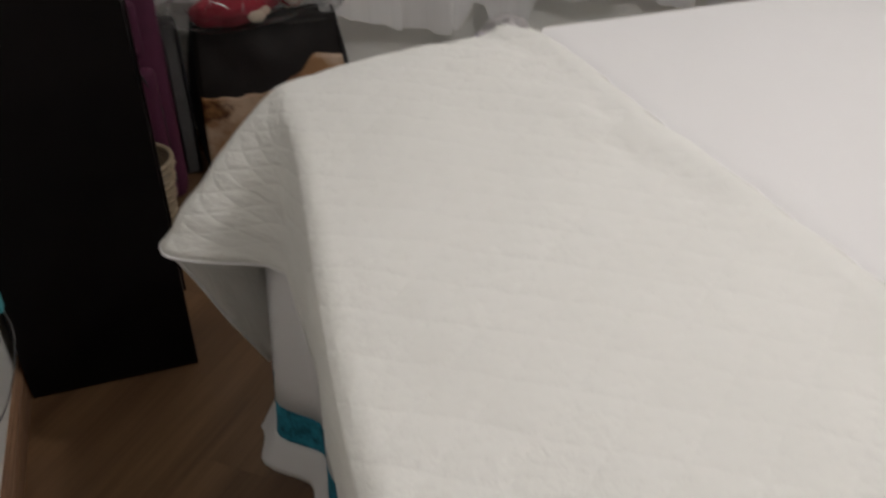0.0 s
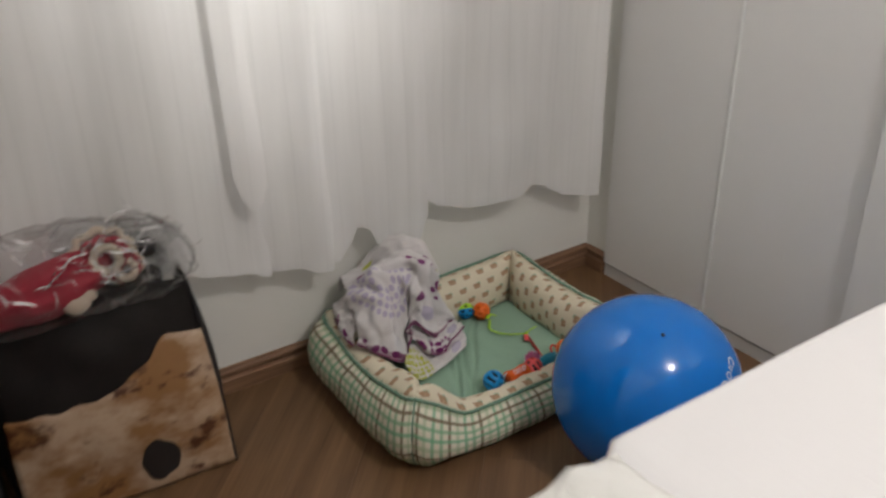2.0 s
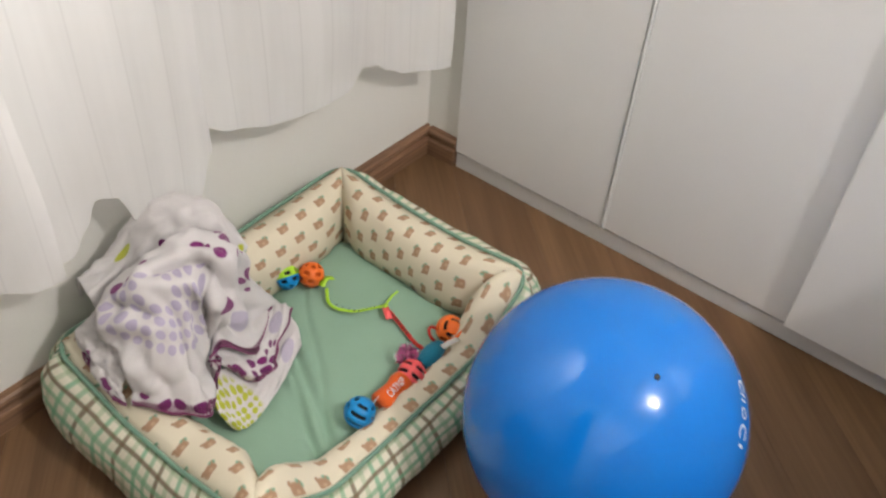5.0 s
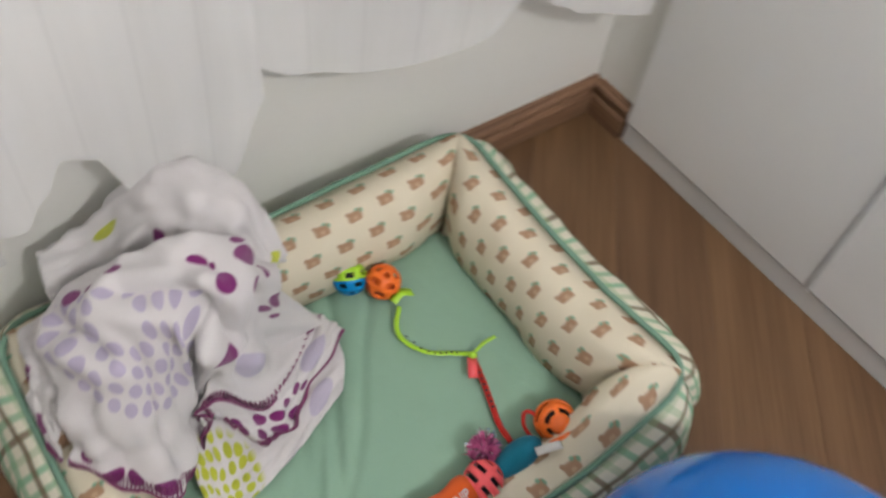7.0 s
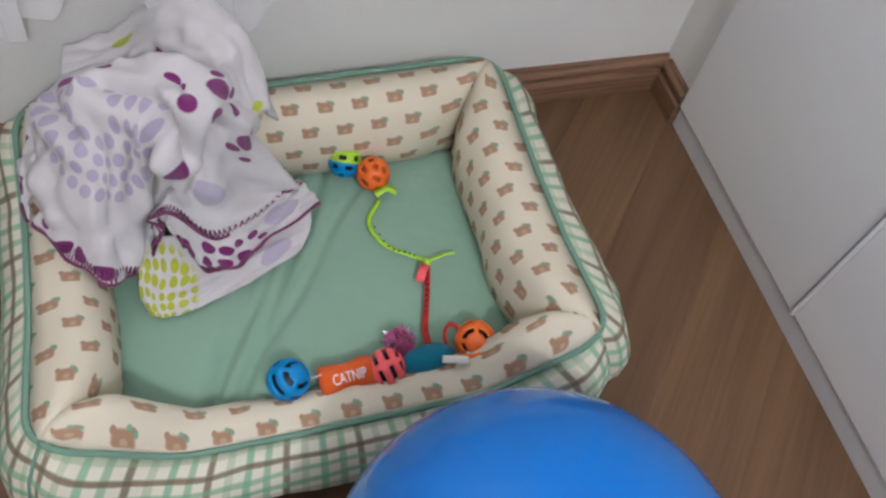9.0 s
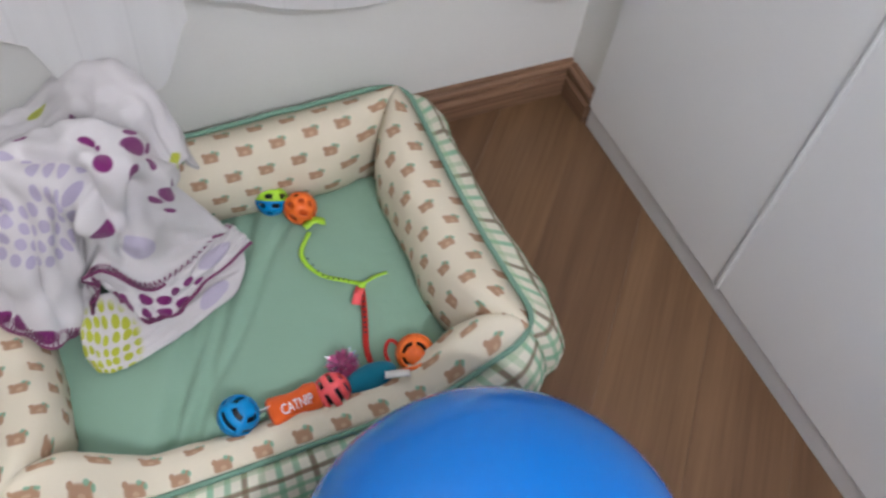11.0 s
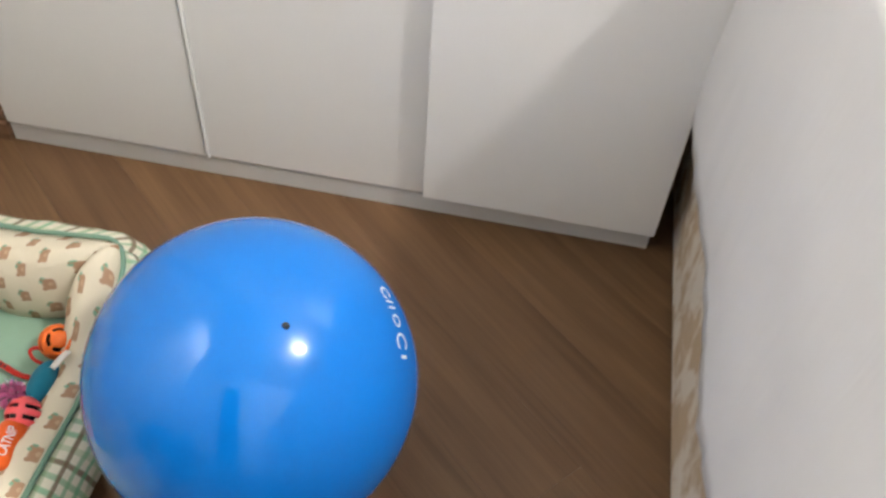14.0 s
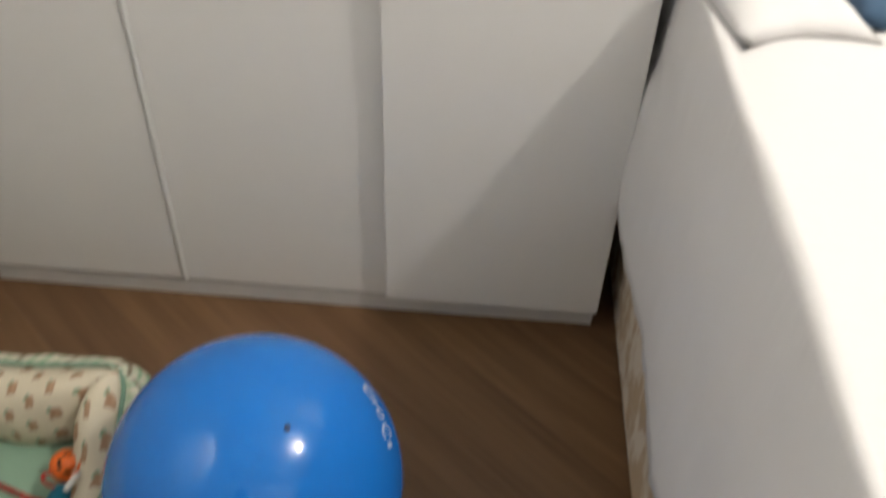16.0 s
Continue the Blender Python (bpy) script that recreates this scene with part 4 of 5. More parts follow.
ROLL = (((-0.838, -0.006, 0.198), (-0.786, -0.006, 0.212), (-0.736, -0.012, 0.236), (-0.690, -0.022, 0.240), (-0.646, -0.062, 0.225), (-0.626, -0.122, 0.190)),
        ((-0.840, -0.026, 0.240), (-0.790, -0.028, 0.252), (-0.742, -0.042, 0.305), (-0.696, -0.058, 0.322), (-0.656, -0.098, 0.300), (-0.638, -0.144, 0.240)),
        ((-0.846, -0.058, 0.236), (-0.792, -0.060, 0.250), (-0.746, -0.082, 0.298), (-0.706, -0.106, 0.318), (-0.672, -0.132, 0.306), (-0.654, -0.160, 0.238)),
        ((-0.848, -0.082, 0.216), (-0.792, -0.090, 0.236), (-0.748, -0.108, 0.266), (-0.712, -0.126, 0.282), (-0.688, -0.140, 0.276), (-0.668, -0.156, 0.215)))
FLANK = (((-0.850, -0.080, 0.226), (-0.856, -0.108, 0.222), (-0.866, -0.142, 0.216), (-0.872, -0.178, 0.205)),
         ((-0.880, -0.075, 0.205), (-0.886, -0.110, 0.196), (-0.893, -0.145, 0.196), (-0.892, -0.185, 0.182)),
         ((-0.884, -0.072, 0.178), (-0.894, -0.112, 0.172), (-0.904, -0.150, 0.168), (-0.898, -0.198, 0.163)))
UNDER = (((-0.772, -0.195, 0.185), (-0.742, -0.205, 0.170), (-0.705, -0.208, 0.145), (-0.660, -0.190, 0.130), (-0.605, -0.150, 0.110)),
         ((-0.765, -0.215, 0.150), (-0.740, -0.228, 0.140), (-0.702, -0.232, 0.122), (-0.655, -0.208, 0.112), (-0.594, -0.160, 0.100)),
         ((-0.754, -0.226, 0.138), (-0.734, -0.252, 0.108), (-0.698, -0.252, 0.100), (-0.648, -0.218, 0.098), (-0.583, -0.174, 0.091)))
CORNER_NET = (((-0.800, -0.215, 0.130), (-0.760, -0.215, 0.125), (-0.700, -0.200, 0.105), (-0.600, -0.165, 0.086)),
              ((-0.800, -0.245, 0.120), (-0.765, -0.250, 0.100), (-0.700, -0.232, 0.090), (-0.598, -0.190, 0.084)),
              ((-0.804, -0.270, 0.100), (-0.772, -0.278, 0.092), (-0.705, -0.255, 0.085), (-0.605, -0.212, 0.083)),
              ((-0.798, -0.284, 0.082), (-0.772, -0.293, 0.080), (-0.705, -0.274, 0.080), (-0.622, -0.236, 0.080)))


CREASES = ((0.34, 0.22, 0.54, 0.29, 0.014), (0.54, 0.29, 0.70, 0.43, 0.015), (0.58, 0.34, 0.54, 0.62, 0.016), (0.54, 0.62, 0.46, 1.0, 0.010), (0.82, 0.30, 0.77, 0.75, 0.012),
           (0.86, 0.32, 0.92, 0.85, 0.010), (0.12, 0.22, 0.20, 0.40, 0.013), (0.30, 0.62, 0.38, 0.98, 0.007), (0.08, 0.60, 0.20, 0.92, 0.006))


def crease(u, v):
    """Depth of the folded valleys of the front sheet, with a soft roll beside each."""
    total = 0.0
    for ua, va, ub, vb_, deep in CREASES:
        du, dv = ub - ua, (vb_ - va) * 0.7
        x, y = u - ua + 0.02 * wob(u, v, 3, 6), (v - va) * 0.7
        t = min(1.0, max(0.0, (x * du + y * dv) / (du * du + dv * dv)))
        ex, ey = x - t * du, y - t * dv
        side = (ex * dv - ey * du) / math.hypot(du, dv)
        d = math.hypot(ex, ey)
        total -= deep * math.exp(-(d / 0.030) ** 2)
        total += 0.6 * deep * math.exp(-((d - 0.065) / 0.035) ** 2) * (1.0 if side < 0 else 0.5)
    return total


def sheet_of(net, origin, width, height, seed, folds, fan=0.0, nu=84, nv=60):
    """A knot function for a draped sheet with irregular soft folds, fanning towards its hem."""
    def knot(i, j):
        u, v = i / nu, j / nv
        p = through_knots(net, u, v)
        e = 0.01
        n = (through_knots(net, min(1, u + e), v) - through_knots(net, max(0, u - e), v)).cross(through_knots(net, u, min(1, v + e)) - through_knots(net, u, max(0, v - e)))
        n = n.normalized() if n.length > 0 else Vector((0, 0, 1))
        if n.z - n.y < 0:
            n = -n
        sharp = 0.30 - abs(wob(u * 1.6 + 0.5 * v, v * 0.9, seed + 8, 3.1))
        f = folds * (0.9 * wob(u, v, seed + 5, 3.4) + 1.3 * sharp + 0.5 * wob(u * 1.4, v, seed + 2, 8.0))
        w = u + 0.25 * wob(u, v, seed, 2.0)
        f += fan * v ** 1.4 * (math.sin(w * 19 + seed) + 0.5 * math.sin(w * 37 + 2 * seed))
        if net is FRONT:
            f += crease(u, v)
        p += n * f
        p.z = max(p.z, 0.0785)
        return p
    return knot, nu, nv, lambda i, j: (origin + i / nu * width, (1 - j / nv) * height)


def hem_cords(knot, nu, nv, parent):
    """Yarn edging: a cord along the hem, one a little above it, and a zigzag of stitches between."""
    out = Vector((0, -0.0030, 0.0030))
    part("edging", tube([knot(i, nv) + out * 0.3 for i in range(nu + 1)], 0.0022, 6), "stitch", parent, "plum yarn edging", smooth=True)
    pts = []
    for k in range(nu * 2 + 1):
        i = k / 2
        pts.append(knot(i, nv if k % 2 else nv - 3.2) + out)
    part("stitching", tube(pts, 0.0012, 5), "stitch", parent, "plum zigzag stitching", smooth=True)


for nm, net, og, w, h, sd_, fo, fan, hem in (("front_sheet", FRONT, 0.0, 0.34, 0.22, 1.0, 0.0125, 0.0040, True), ("top_roll", ROLL, 1.0, 0.30, 0.16, 2.0, 0.011, 0.0, False),
                                             ("side_fold", FLANK, 2.0, 0.13, 0.08, 3.0, 0.006, 0.0, True), ("under_layer", UNDER, 3.0, 0.24, 0.08, 4.0, 0.006, 0.006, True),
                                             ("bottom_corner", CORNER_NET, 4.0, 0.22, 0.10, 5.0, 0.004, 0.001, False)):
    kn, nu, nv, uvf = sheet_of(net, og, w, h, sd_, fo, fan)
    part(nm, grid(kn, nu, nv, None, uvf), "fleece", blanket, smooth=True, solid=0.004)
    if hem:
        hem_cords(kn, nu, nv, blanket)
bm = bmesh.new()
bmesh.ops.create_icosphere(bm, subdivisions=4, radius=1.0)
for v in bm.verts:
    k = 1 + 0.10 * wob(*v.co, 1.7)
    v.co = Vector((-0.755 + 0.070 * v.co.x * k, -0.130 + 0.050 * v.co.y * k, 0.160 + 0.085 * v.co.z * k))
part("inner_bulk", bm, "fleece", blanket, smooth=True)

# ---- toys ----


def lattice_ball(centre, r, mats, label, tilt=(0, 0, 0)):
    """Hollow ball with openings; two half shells if two colours are given."""
    t = thing("toy_ball", label, "cat toy", "cat toys in the pet bed", at=(centre[0], centre[1], centre[2] - r))
    rot = Euler([radians(a) for a in tilt]).to_matrix()
    c = Vector(centre)
    nu, nv = 36, 20
    for half, mt in enumerate(mats):
        bm = bmesh.new()
        vs = {}

        def vert(i, j):
            i = 0 if j in (0, nv) else i % nu
            if (i, j) not in vs:
                a, b = 2 * math.pi * i / nu, math.pi * j / nv
                vs[i, j] = bm.verts.new(c + rot @ Vector((math.sin(b) * math.cos(a), math.sin(b) * math.sin(a), math.cos(b))) * r)
            return vs[i, j]
        rows = range(nv) if len(mats) == 1 else (range(nv // 2) if half == 0 else range(nv // 2, nv))
        for i in range(nu):
            for j in rows:
                if 2 <= j < nv - 2 and (j - 2) % 4 in (1, 2) and (i + 3 * ((j - 2) // 4)) % 6 in (1, 2, 3):
                    continue
                q = list(dict.fromkeys((vert(i, j), vert(i, j + 1), vert(i + 1, j + 1), vert(i + 1, j))))
                if len(q) > 2:
                    bm.faces.new(q)
        part("shell", bm, mt, t, smooth=True, solid=r * 0.09)
    # inner sphere gives the openings the colour of a shaded hollow
    part("core", ball(centre, r * 0.76, 14, 9), "orange_felt" if len(mats) == 1 else "dark", t, "inner sphere coloured for the shaded hollow", smooth=True)
    return t


def slotted_ball(centre, r, mt, label, tilt):
    t = thing("toy_ball", label, "cat toy", "cat toys in the pet bed", at=(centre[0], centre[1], centre[2] - r))
    rot = Euler([radians(a) for a in tilt]).to_matrix()
    c = Vector(centre)
    nu, nv = 48, 24
    bm = bmesh.new()
    vs = {}

    def vert(i, j):
        i %= nu
        if j in (0, nv):
            i = 0
        if (i, j) not in vs:
            a, b = 2 * math.pi * i / nu, math.pi * j / nv
            vs[i, j] = bm.verts.new(c + rot @ Vector((math.sin(b) * math.cos(a), math.sin(b) * math.sin(a), math.cos(b))) * r)
        return vs[i, j]
    for i in range(nu):
        for j in range(nv):
            if (j in (4, 5, 9, 10, 14, 15, 19, 20)) and i % 12 not in (0, 1, 2):
                continue
            q = [vert(i, j), vert(i, j + 1), vert(i + 1, j + 1), vert(i + 1, j)]
            q = list(dict.fromkeys(q))
            if len(q) > 2:
                bm.faces.new(q)
    part("shell", bm, mt, t, smooth=True, solid=r * 0.1)
    # dark inner sphere in place of the shade behind the slots
    part("core", ball(centre, r * 0.80, 16, 10), "dark", t, "dark inner sphere standing in for the shaded hollow", smooth=True)
    return t


lattice_ball((-0.540, -0.117, 0.0915), 0.0205, ("lime", "toy_blue"), "half lime, half blue lattice plastic ball", (-42, 20, 0))
lattice_ball((-0.509, -0.143, 0.0920), 0.0212, ("orange",), "bright orange lattice plastic ball", (0, 30, 20))
slotted_ball((-0.664, -0.402, 0.0935), 0.0225, "toy_blue", "blue plastic ball with slots", (30, 10, 60))
slotted_ball((-0.449, -0.398, 0.0940), 0.0225, "orange", "orange plastic ball with slots", (35, 0, -30))
slotted_ball((-0.5565, -0.409, 0.0915), 0.0205, "coral", "coral pink plastic ball with slots", (0, 75, 10))

bottle = thing("catnip_toy", "orange felt bottle-shaped catnip toy with white lettering", "cat toy", at=(-0.595, -0.408, 0.074))
prof = ((0.000, -0.034), (0.014, -0.034), (0.0175, -0.030), (0.0165, -0.018), (0.0145, -0.006), (0.0150, 0.004), (0.0175, 0.014), (0.0165, 0.024), (0.010, 0.030), (0.0, 0.032))
bm = lathe((0, 0, 0), prof, 24)
TB = Matrix.Translation((-0.598, -0.409, 0.0900)) @ Matrix.Rotation(radians(4), 4, "Z") @ Matrix.Rotation(radians(90), 4, "Y") @ Matrix.Diagonal((0.86, 1.05, 1, 1))
bmesh.ops.transform(bm, matrix=TB, verts=bm.verts)
bmesh.ops.remove_doubles(bm, verts=bm.verts, dist=0.0002)
part("body", bm, "orange_felt", bottle, smooth=True)
tc = bpy.data.curves.new("lettering", "FONT")
tc.body, tc.size, tc.align_x, tc.align_y, tc.extrude = "CATNIP", 0.0125, "CENTER", "CENTER", 0.0003
tc.materials.append(M["print"])
tx = new("lettering", tc)
tx.parent = bottle
tx.matrix_parent_inverse = Matrix.Translation((0.595, 0.408, -0.074))
tx.matrix_basis = Matrix.Translation((-0.600, -0.4165, 0.1035)) @ Matrix.Rotation(radians(5), 4, "Z") @ Matrix.Rotation(radians(30), 4, "X") @ Matrix.Diagonal((0.86, 1.35, 1, 1))
tagged(tx, "white lettering")


def strip(points, width, material, name, parent, label="", lift=0.0004):
    """A flat ribbon along points."""
    bm = bmesh.new()
    pts = [Vector(p) for p in points]
    prev = None
    for i, p in enumerate(pts):
        d = (pts[min(i + 1, len(pts) - 1)] - pts[max(i - 1, 0)]).normalized()
        s = d.cross(Vector((0.15 * math.sin(i * 1.3), 0.15, 1))).normalized() * width / 2
        row = (bm.verts.new(p + s), bm.verts.new(p - s))
        if prev:
            bm.faces.new((prev[0], row[0], row[1], prev[1]))
        prev = row
    return part(name, bm, material, parent, label, smooth=True, solid=0.0009)


def spline(pts, n=8):
    """Catmull-Rom through points."""
    P = [Vector(p) for p in pts]
    P = [P[0] * 2 - P[1]] + P + [P[-1] * 2 - P[-2]]
    out = []
    for i in range(1, len(P) - 2):
        for k in range(n):
            t = k / n
            a, b, c, d = P[i - 1], P[i], P[i + 1], P[i + 2]
            out.append(0.5 * (2 * b + (c - a) * t + (2 * a - 5 * b + 4 * c - d) * t * t + (3 * b - a - 3 * c + d) * t ** 3))
    return out + [P[-2]]


Z = 0.0785
strip([Vector(p) for p in ((-0.635, -0.399, 0.080), (-0.632, -0.404, 0.092), (-0.630, -0.408, 0.104))], 0.017, "white_plastic", "label_tag", bottle, "white cloth tag")

rib = thing("ribbon_toy", "knotted lime and red ribbon cat toy on the cushion", "cat toy", at=(-0.475, -0.28, 0.074))
strip(spline(((-0.508, -0.178, Z + 0.004), (-0.526, -0.200, Z), (-0.527, -0.222, Z), (-0.513, -0.247, Z + 0.001), (-0.490, -0.262, Z), (-0.471, -0.277, Z + 0.003))), 0.0058, "lime", "lime_ribbon", rib, "twisted lime ribbon")
strip(spline(((-0.471, -0.277, Z + 0.003), (-0.452, -0.274, Z + 0.007), (-0.437, -0.275, Z + 0.010))), 0.0045, "lime", "lime_tail", rib, "lime ribbon end")
strip(spline(((-0.512, -0.170, Z + 0.006), (-0.498, -0.166, Z + 0.011), (-0.484, -0.170, Z + 0.006))), 0.012, "lime", "lime_bow", rib, "lime ribbon loop")
part("knot", ball((-0.472, -0.279, Z + 0.004), 0.0052, 12, 8, 0.8), "lime", rib, "lime knot", smooth=True)
strip(((-0.475, -0.281, Z + 0.004), (-0.482, -0.291, Z + 0.006), (-0.489, -0.303, Z + 0.003)), 0.011, "coral", "red_tag", rib, "red tag")
strip(spline(((-0.473, -0.281, Z + 0.002), (-0.481, -0.312, Z), (-0.490, -0.340, Z), (-0.498, -0.365, Z), (-0.500, -0.388, Z + 0.001))), 0.0072, "red_ribbon", "red_ribbon", rib, "dark red braided ribbon")
for k in range(9):
    a = spline(((-0.526, -0.205, Z), (-0.513, -0.247, Z), (-0.490, -0.262, Z), (-0.471, -0.277, Z)), 8)[2 + k * 2]
    part("dash", box(a.x - 0.0011, a.x + 0.0011, a.y - 0.0011, a.y + 0.0011, Z + 0.0018, Z + 0.0026), "dark", rib)

for k in range(8):
    a = spline(((-0.473, -0.281, Z), (-0.481, -0.312, Z), (-0.490, -0.340, Z), (-0.498, -0.365, Z)), 8)[3 + k * 2]
    part("dash", box(a.x - 0.0022, a.x + 0.0012, a.y - 0.0014, a.y + 0.0014, Z + 0.0012, Z + 0.0022), "dark", rib)

pom = thing("pompom_toy", "pink tinsel pompom cat toy with silver strands", "cat toy", at=(-0.534, -0.381, 0.074))
PC = Vector((-0.534, -0.381, 0.0905))
for nm, mt, cnt, r0, wd, sd_ in (("pink_strands", "pink_tinsel", 420, 0.0185, 0.0010, 5), ("silver_strands", "silver", 110, 0.0215, 0.0008, 6)):
    rnd = random.Random(sd_)
    bm = bmesh.new()
    for k in range(cnt):
        d = Vector((rnd.gauss(0, 1), rnd.gauss(0, 1), rnd.gauss(0, 1))).normalized()
        s = d.orthogonal().normalized() * wd
        a, b = PC + d * 0.004, PC + d * r0 * rnd.uniform(0.8, 1.1)
        b.z = max(b.z, 0.0775)
        bm.faces.new([bm.verts.new(q) for q in (a - s, a + s, b + s * 0.8, b - s * 0.8)])
    part(nm, bm, mt, pom, nm.replace("_", " "))
part("core", ball(PC, 0.0095, 12, 8), "pink_tinsel", pom, smooth=True)

fish = thing("felt_toy", "teal felt pillow-shaped cat toy with white tag", "cat toy", at=(-0.507, -0.408, 0.074))
bm = ball((0, 0, 0), 1.0, 28, 16)
for v in bm.verts:
    v.co = Vector((-0.509 + 0.033 * v.co.x, -0.408 + 0.0165 * v.co.y + 0.012 * v.co.x * 0.2, 0.0905 + 0.0155 * v.co.z + 0.001 * wob(*v.co, 3)))
part("body", bm, "toy_teal", fish, smooth=True)
strip(((-0.496, -0.4185, 0.1065), (-0.482, -0.423, 0.1100), (-0.468, -0.427, 0.1090)), 0.010, "white_plastic", "label_tag", fish, "white cloth tag")
straw = thing("cord_toy", "orange felt strip and red cord beside the toy balls", "cat toy", at=(-0.45, -0.42, 0.08))
part("orange_strip", tube(spline(((-0.474, -0.4175, 0.100), (-0.450, -0.4215, 0.109), (-0.424, -0.412, 0.124))), 0.0026, 8), "orange", straw, "orange felt strip", smooth=True)
part("red_cord", tube(spline(((-0.478, -0.408, 0.083), (-0.482, -0.386, 0.092), (-0.474, -0.374, 0.098), (-0.466, -0.380, 0.098), (-0.462, -0.402, 0.088))), 0.0024, 8), "red_ribbon", straw, "dark red cord loop", smooth=True)

# ---- tote bag with plastic-wrapped cloth ----
BX0, BX1 = -1.605, -1.205
tote = thing("tote_bag", "tan and black printed shopping bag standing on the floor", "bag", at=(-1.40, -0.14, 0))


def tote_front(u, z):
    """u 0..1 along the front; y of the front face."""
    y = -0.188 - 0.026 * u + 0.075 * (z / 0.42) ** 1.3
    return y - 0.020 * math.sin(math.pi * u) * math.sin(math.pi * min(1, z / 0.42)) + 0.008 * wob(u * 2, z * 4, 1, 2.0)


def tote_knot(z0f, z1f, lift):
    def knot(i, j):
        u = i / 40
        z = z0f(u) + (z1f(u) - z0f(u)) * j / 24
        inset = 0.020 * (z / 0.42) ** 2
        x = BX0 + inset * 0.8 + (BX1 - BX0 - inset * 1.9) * u
        return Vector((x, tote_front(u, z) - lift - 0.004 * wob(u * 6, z * 14, 3, 1.2), max(0.003, z)))
    return knot


def seam(u):
    return 0.236 + 0.075 * smooth01((u - 0.35) / 0.6) + 0.018 * wob(u, 0, 2, 7) + 0.025 * math.exp(-((u - 0.80) / 0.07) ** 2)


def top_line(u):
    return 0.415 + 0.02 * math.sin(math.pi * u)


part("upper_front", grid(tote_knot(lambda u: 0.16, top_line, 0.0), 40, 24), "bag_black", tote, "dark brown laminated upper front", smooth=True, solid=0.003)
part("printed_front", grid(tote_knot(lambda u: 0.003, seam, 0.005), 40, 24), "bag_print", tote, "tan and brown printed lower front, creased", smooth=True, solid=0.002)


def print_patch(u0, z0, ru, rz, material, name, label, lift):
    def knot(i, j):
        a, r = 2 * math.pi * i / 28, j / 6
        k = 1 + 0.18 * wob(math.cos(a), math.sin(a), u0 * 9, 1.6)
        u, z = u0 + ru * r * k * math.cos(a), z0 + rz * r * k * math.sin(a)
        inset = 0.020 * (max(0, z) / 0.42) ** 2
        return Vector((BX0 + inset * 0.8 + (BX1 - BX0 - inset * 1.9) * u, tote_front(u, max(0, z)) - lift - 0.004 * wob(u * 6, z * 14, 3, 1.2), max(0.004, z)))
    part(name, grid(knot, 28, 6, None, None, True), material, tote, label, smooth=True)


print_patch(0.63, 0.072, 0.090, 0.048, "black_print", "dark_patch", "black printed oval", 0.0092)


def gusset(u, sgn):
    def knot(i, j):
        z = 0.42 * j / 24
        inset = 0.020 * (z / 0.42) ** 2
        x = BX0 + inset * 0.8 + (BX1 - BX0 - inset * 1.9) * u
        k = i / 10
        y0, y1 = tote_front(u, z) , -0.030 - 0.01 * (z / 0.42)
        return Vector((x + sgn * 0.022 * math.sin(math.pi * k) * math.sin(math.pi * min(1, z / 0.44)), y0 + (y1 - y0) * k, max(0.003, z)))
    return grid(knot, 10, 24)


part("side", gusset(1.0, 1), "bag_black", tote, "black side gusset", smooth=True, solid=0.003)
part("side", gusset(0.0, -1), "bag_black", tote, "black side gusset", smooth=True, solid=0.003)
part("back", box(BX0 + 0.03, BX1 - 0.04, -0.032, -0.028, 0.003, 0.41), "bag_black", tote)
part("filling", box(BX0 + 0.05, BX1 - 0.07, -0.12, -0.040, 0.004, 0.36), "bag_black", tote, bevel=0.02)
part("side_piping", tube([tote_knot(lambda u: 0.003, top_line, 0.004)(40, j) for j in range(25)], 0.0035, 6), "dark", tote, "black edge binding", smooth=True)
for k in range(5):
    p = tote_front(0.30, 0.285 + 0.0)
    part("label_bar", box(-1.500 + k * 0.017, -1.489 + k * 0.017, p - 0.0065, p - 0.0035, 0.250, 0.262), "kick", tote, "small pale bars of print")

wrap = thing("wrapped_cloth", "red and cream cloth in crumpled clear plastic on the bag", "plastic bag", at=(-1.43, -0.12, 0.42))
bm = bmesh.new()
bmesh.ops.create_icosphere(bm, subdivisions=4, radius=1.0)
for v in bm.verts:
    n = 1 + 0.16 * wob(*v.co, 1.6) + 0.06 * wob(*v.co, 4.5)
    v.co = Vector((-1.465 + 0.125 * v.co.x * n, -0.125 + 0.055 * v.co.y * n, 0.465 + 0.050 * v.co.z * n + 0.10 * (v.co.x * 0.125) * 2.0))
part("red_cloth", bm, "red_cloth", wrap, "folded red cloth", smooth=True)
rnd = random.Random(3)
for cx, cz, r in ((-1.365, 0.505, 0.052), (-1.335, 0.475, 0.036)):
    for ring in range(3):
        pts = []
        for k in range(40):
            a = 2 * math.pi * k / 40
            rr = r * (0.45 + 0.27 * ring) * (1 + 0.10 * math.sin(a * 9))
            pts.append((cx + rr * math.cos(a), -0.155 + 0.03 * ring * 0.5 + 0.01 * math.sin(a), cz + 0.8 * rr * math.sin(a)))
        part("lace_trim", tube(pts, 0.0075, 6, closed=True), "cream_lace" if ring != 1 else "red_cloth", wrap, "crocheted cream and red edging", smooth=True)
for cx, cz, r in ((-1.432, 0.440, 0.019), (-1.412, 0.452, 0.013)):
    bm = ball((cx, -0.172, cz), r, 14, 9)
    for v in bm.verts:
        v.co += Vector((0.3 * (v.co.x - cx), 0.6 * (-0.172 - v.co.y), 0)) + v.co.normalized() * 0.003 * wob(*v.co, 60)
    part("cream_motif", bm, "cream_lace", wrap, "cream cloth flower", smooth=True)
part("dark_knob", ball((-1.283, -0.12, 0.492), 0.020, 14, 9), "dark", wrap, "dark round piece", smooth=True)


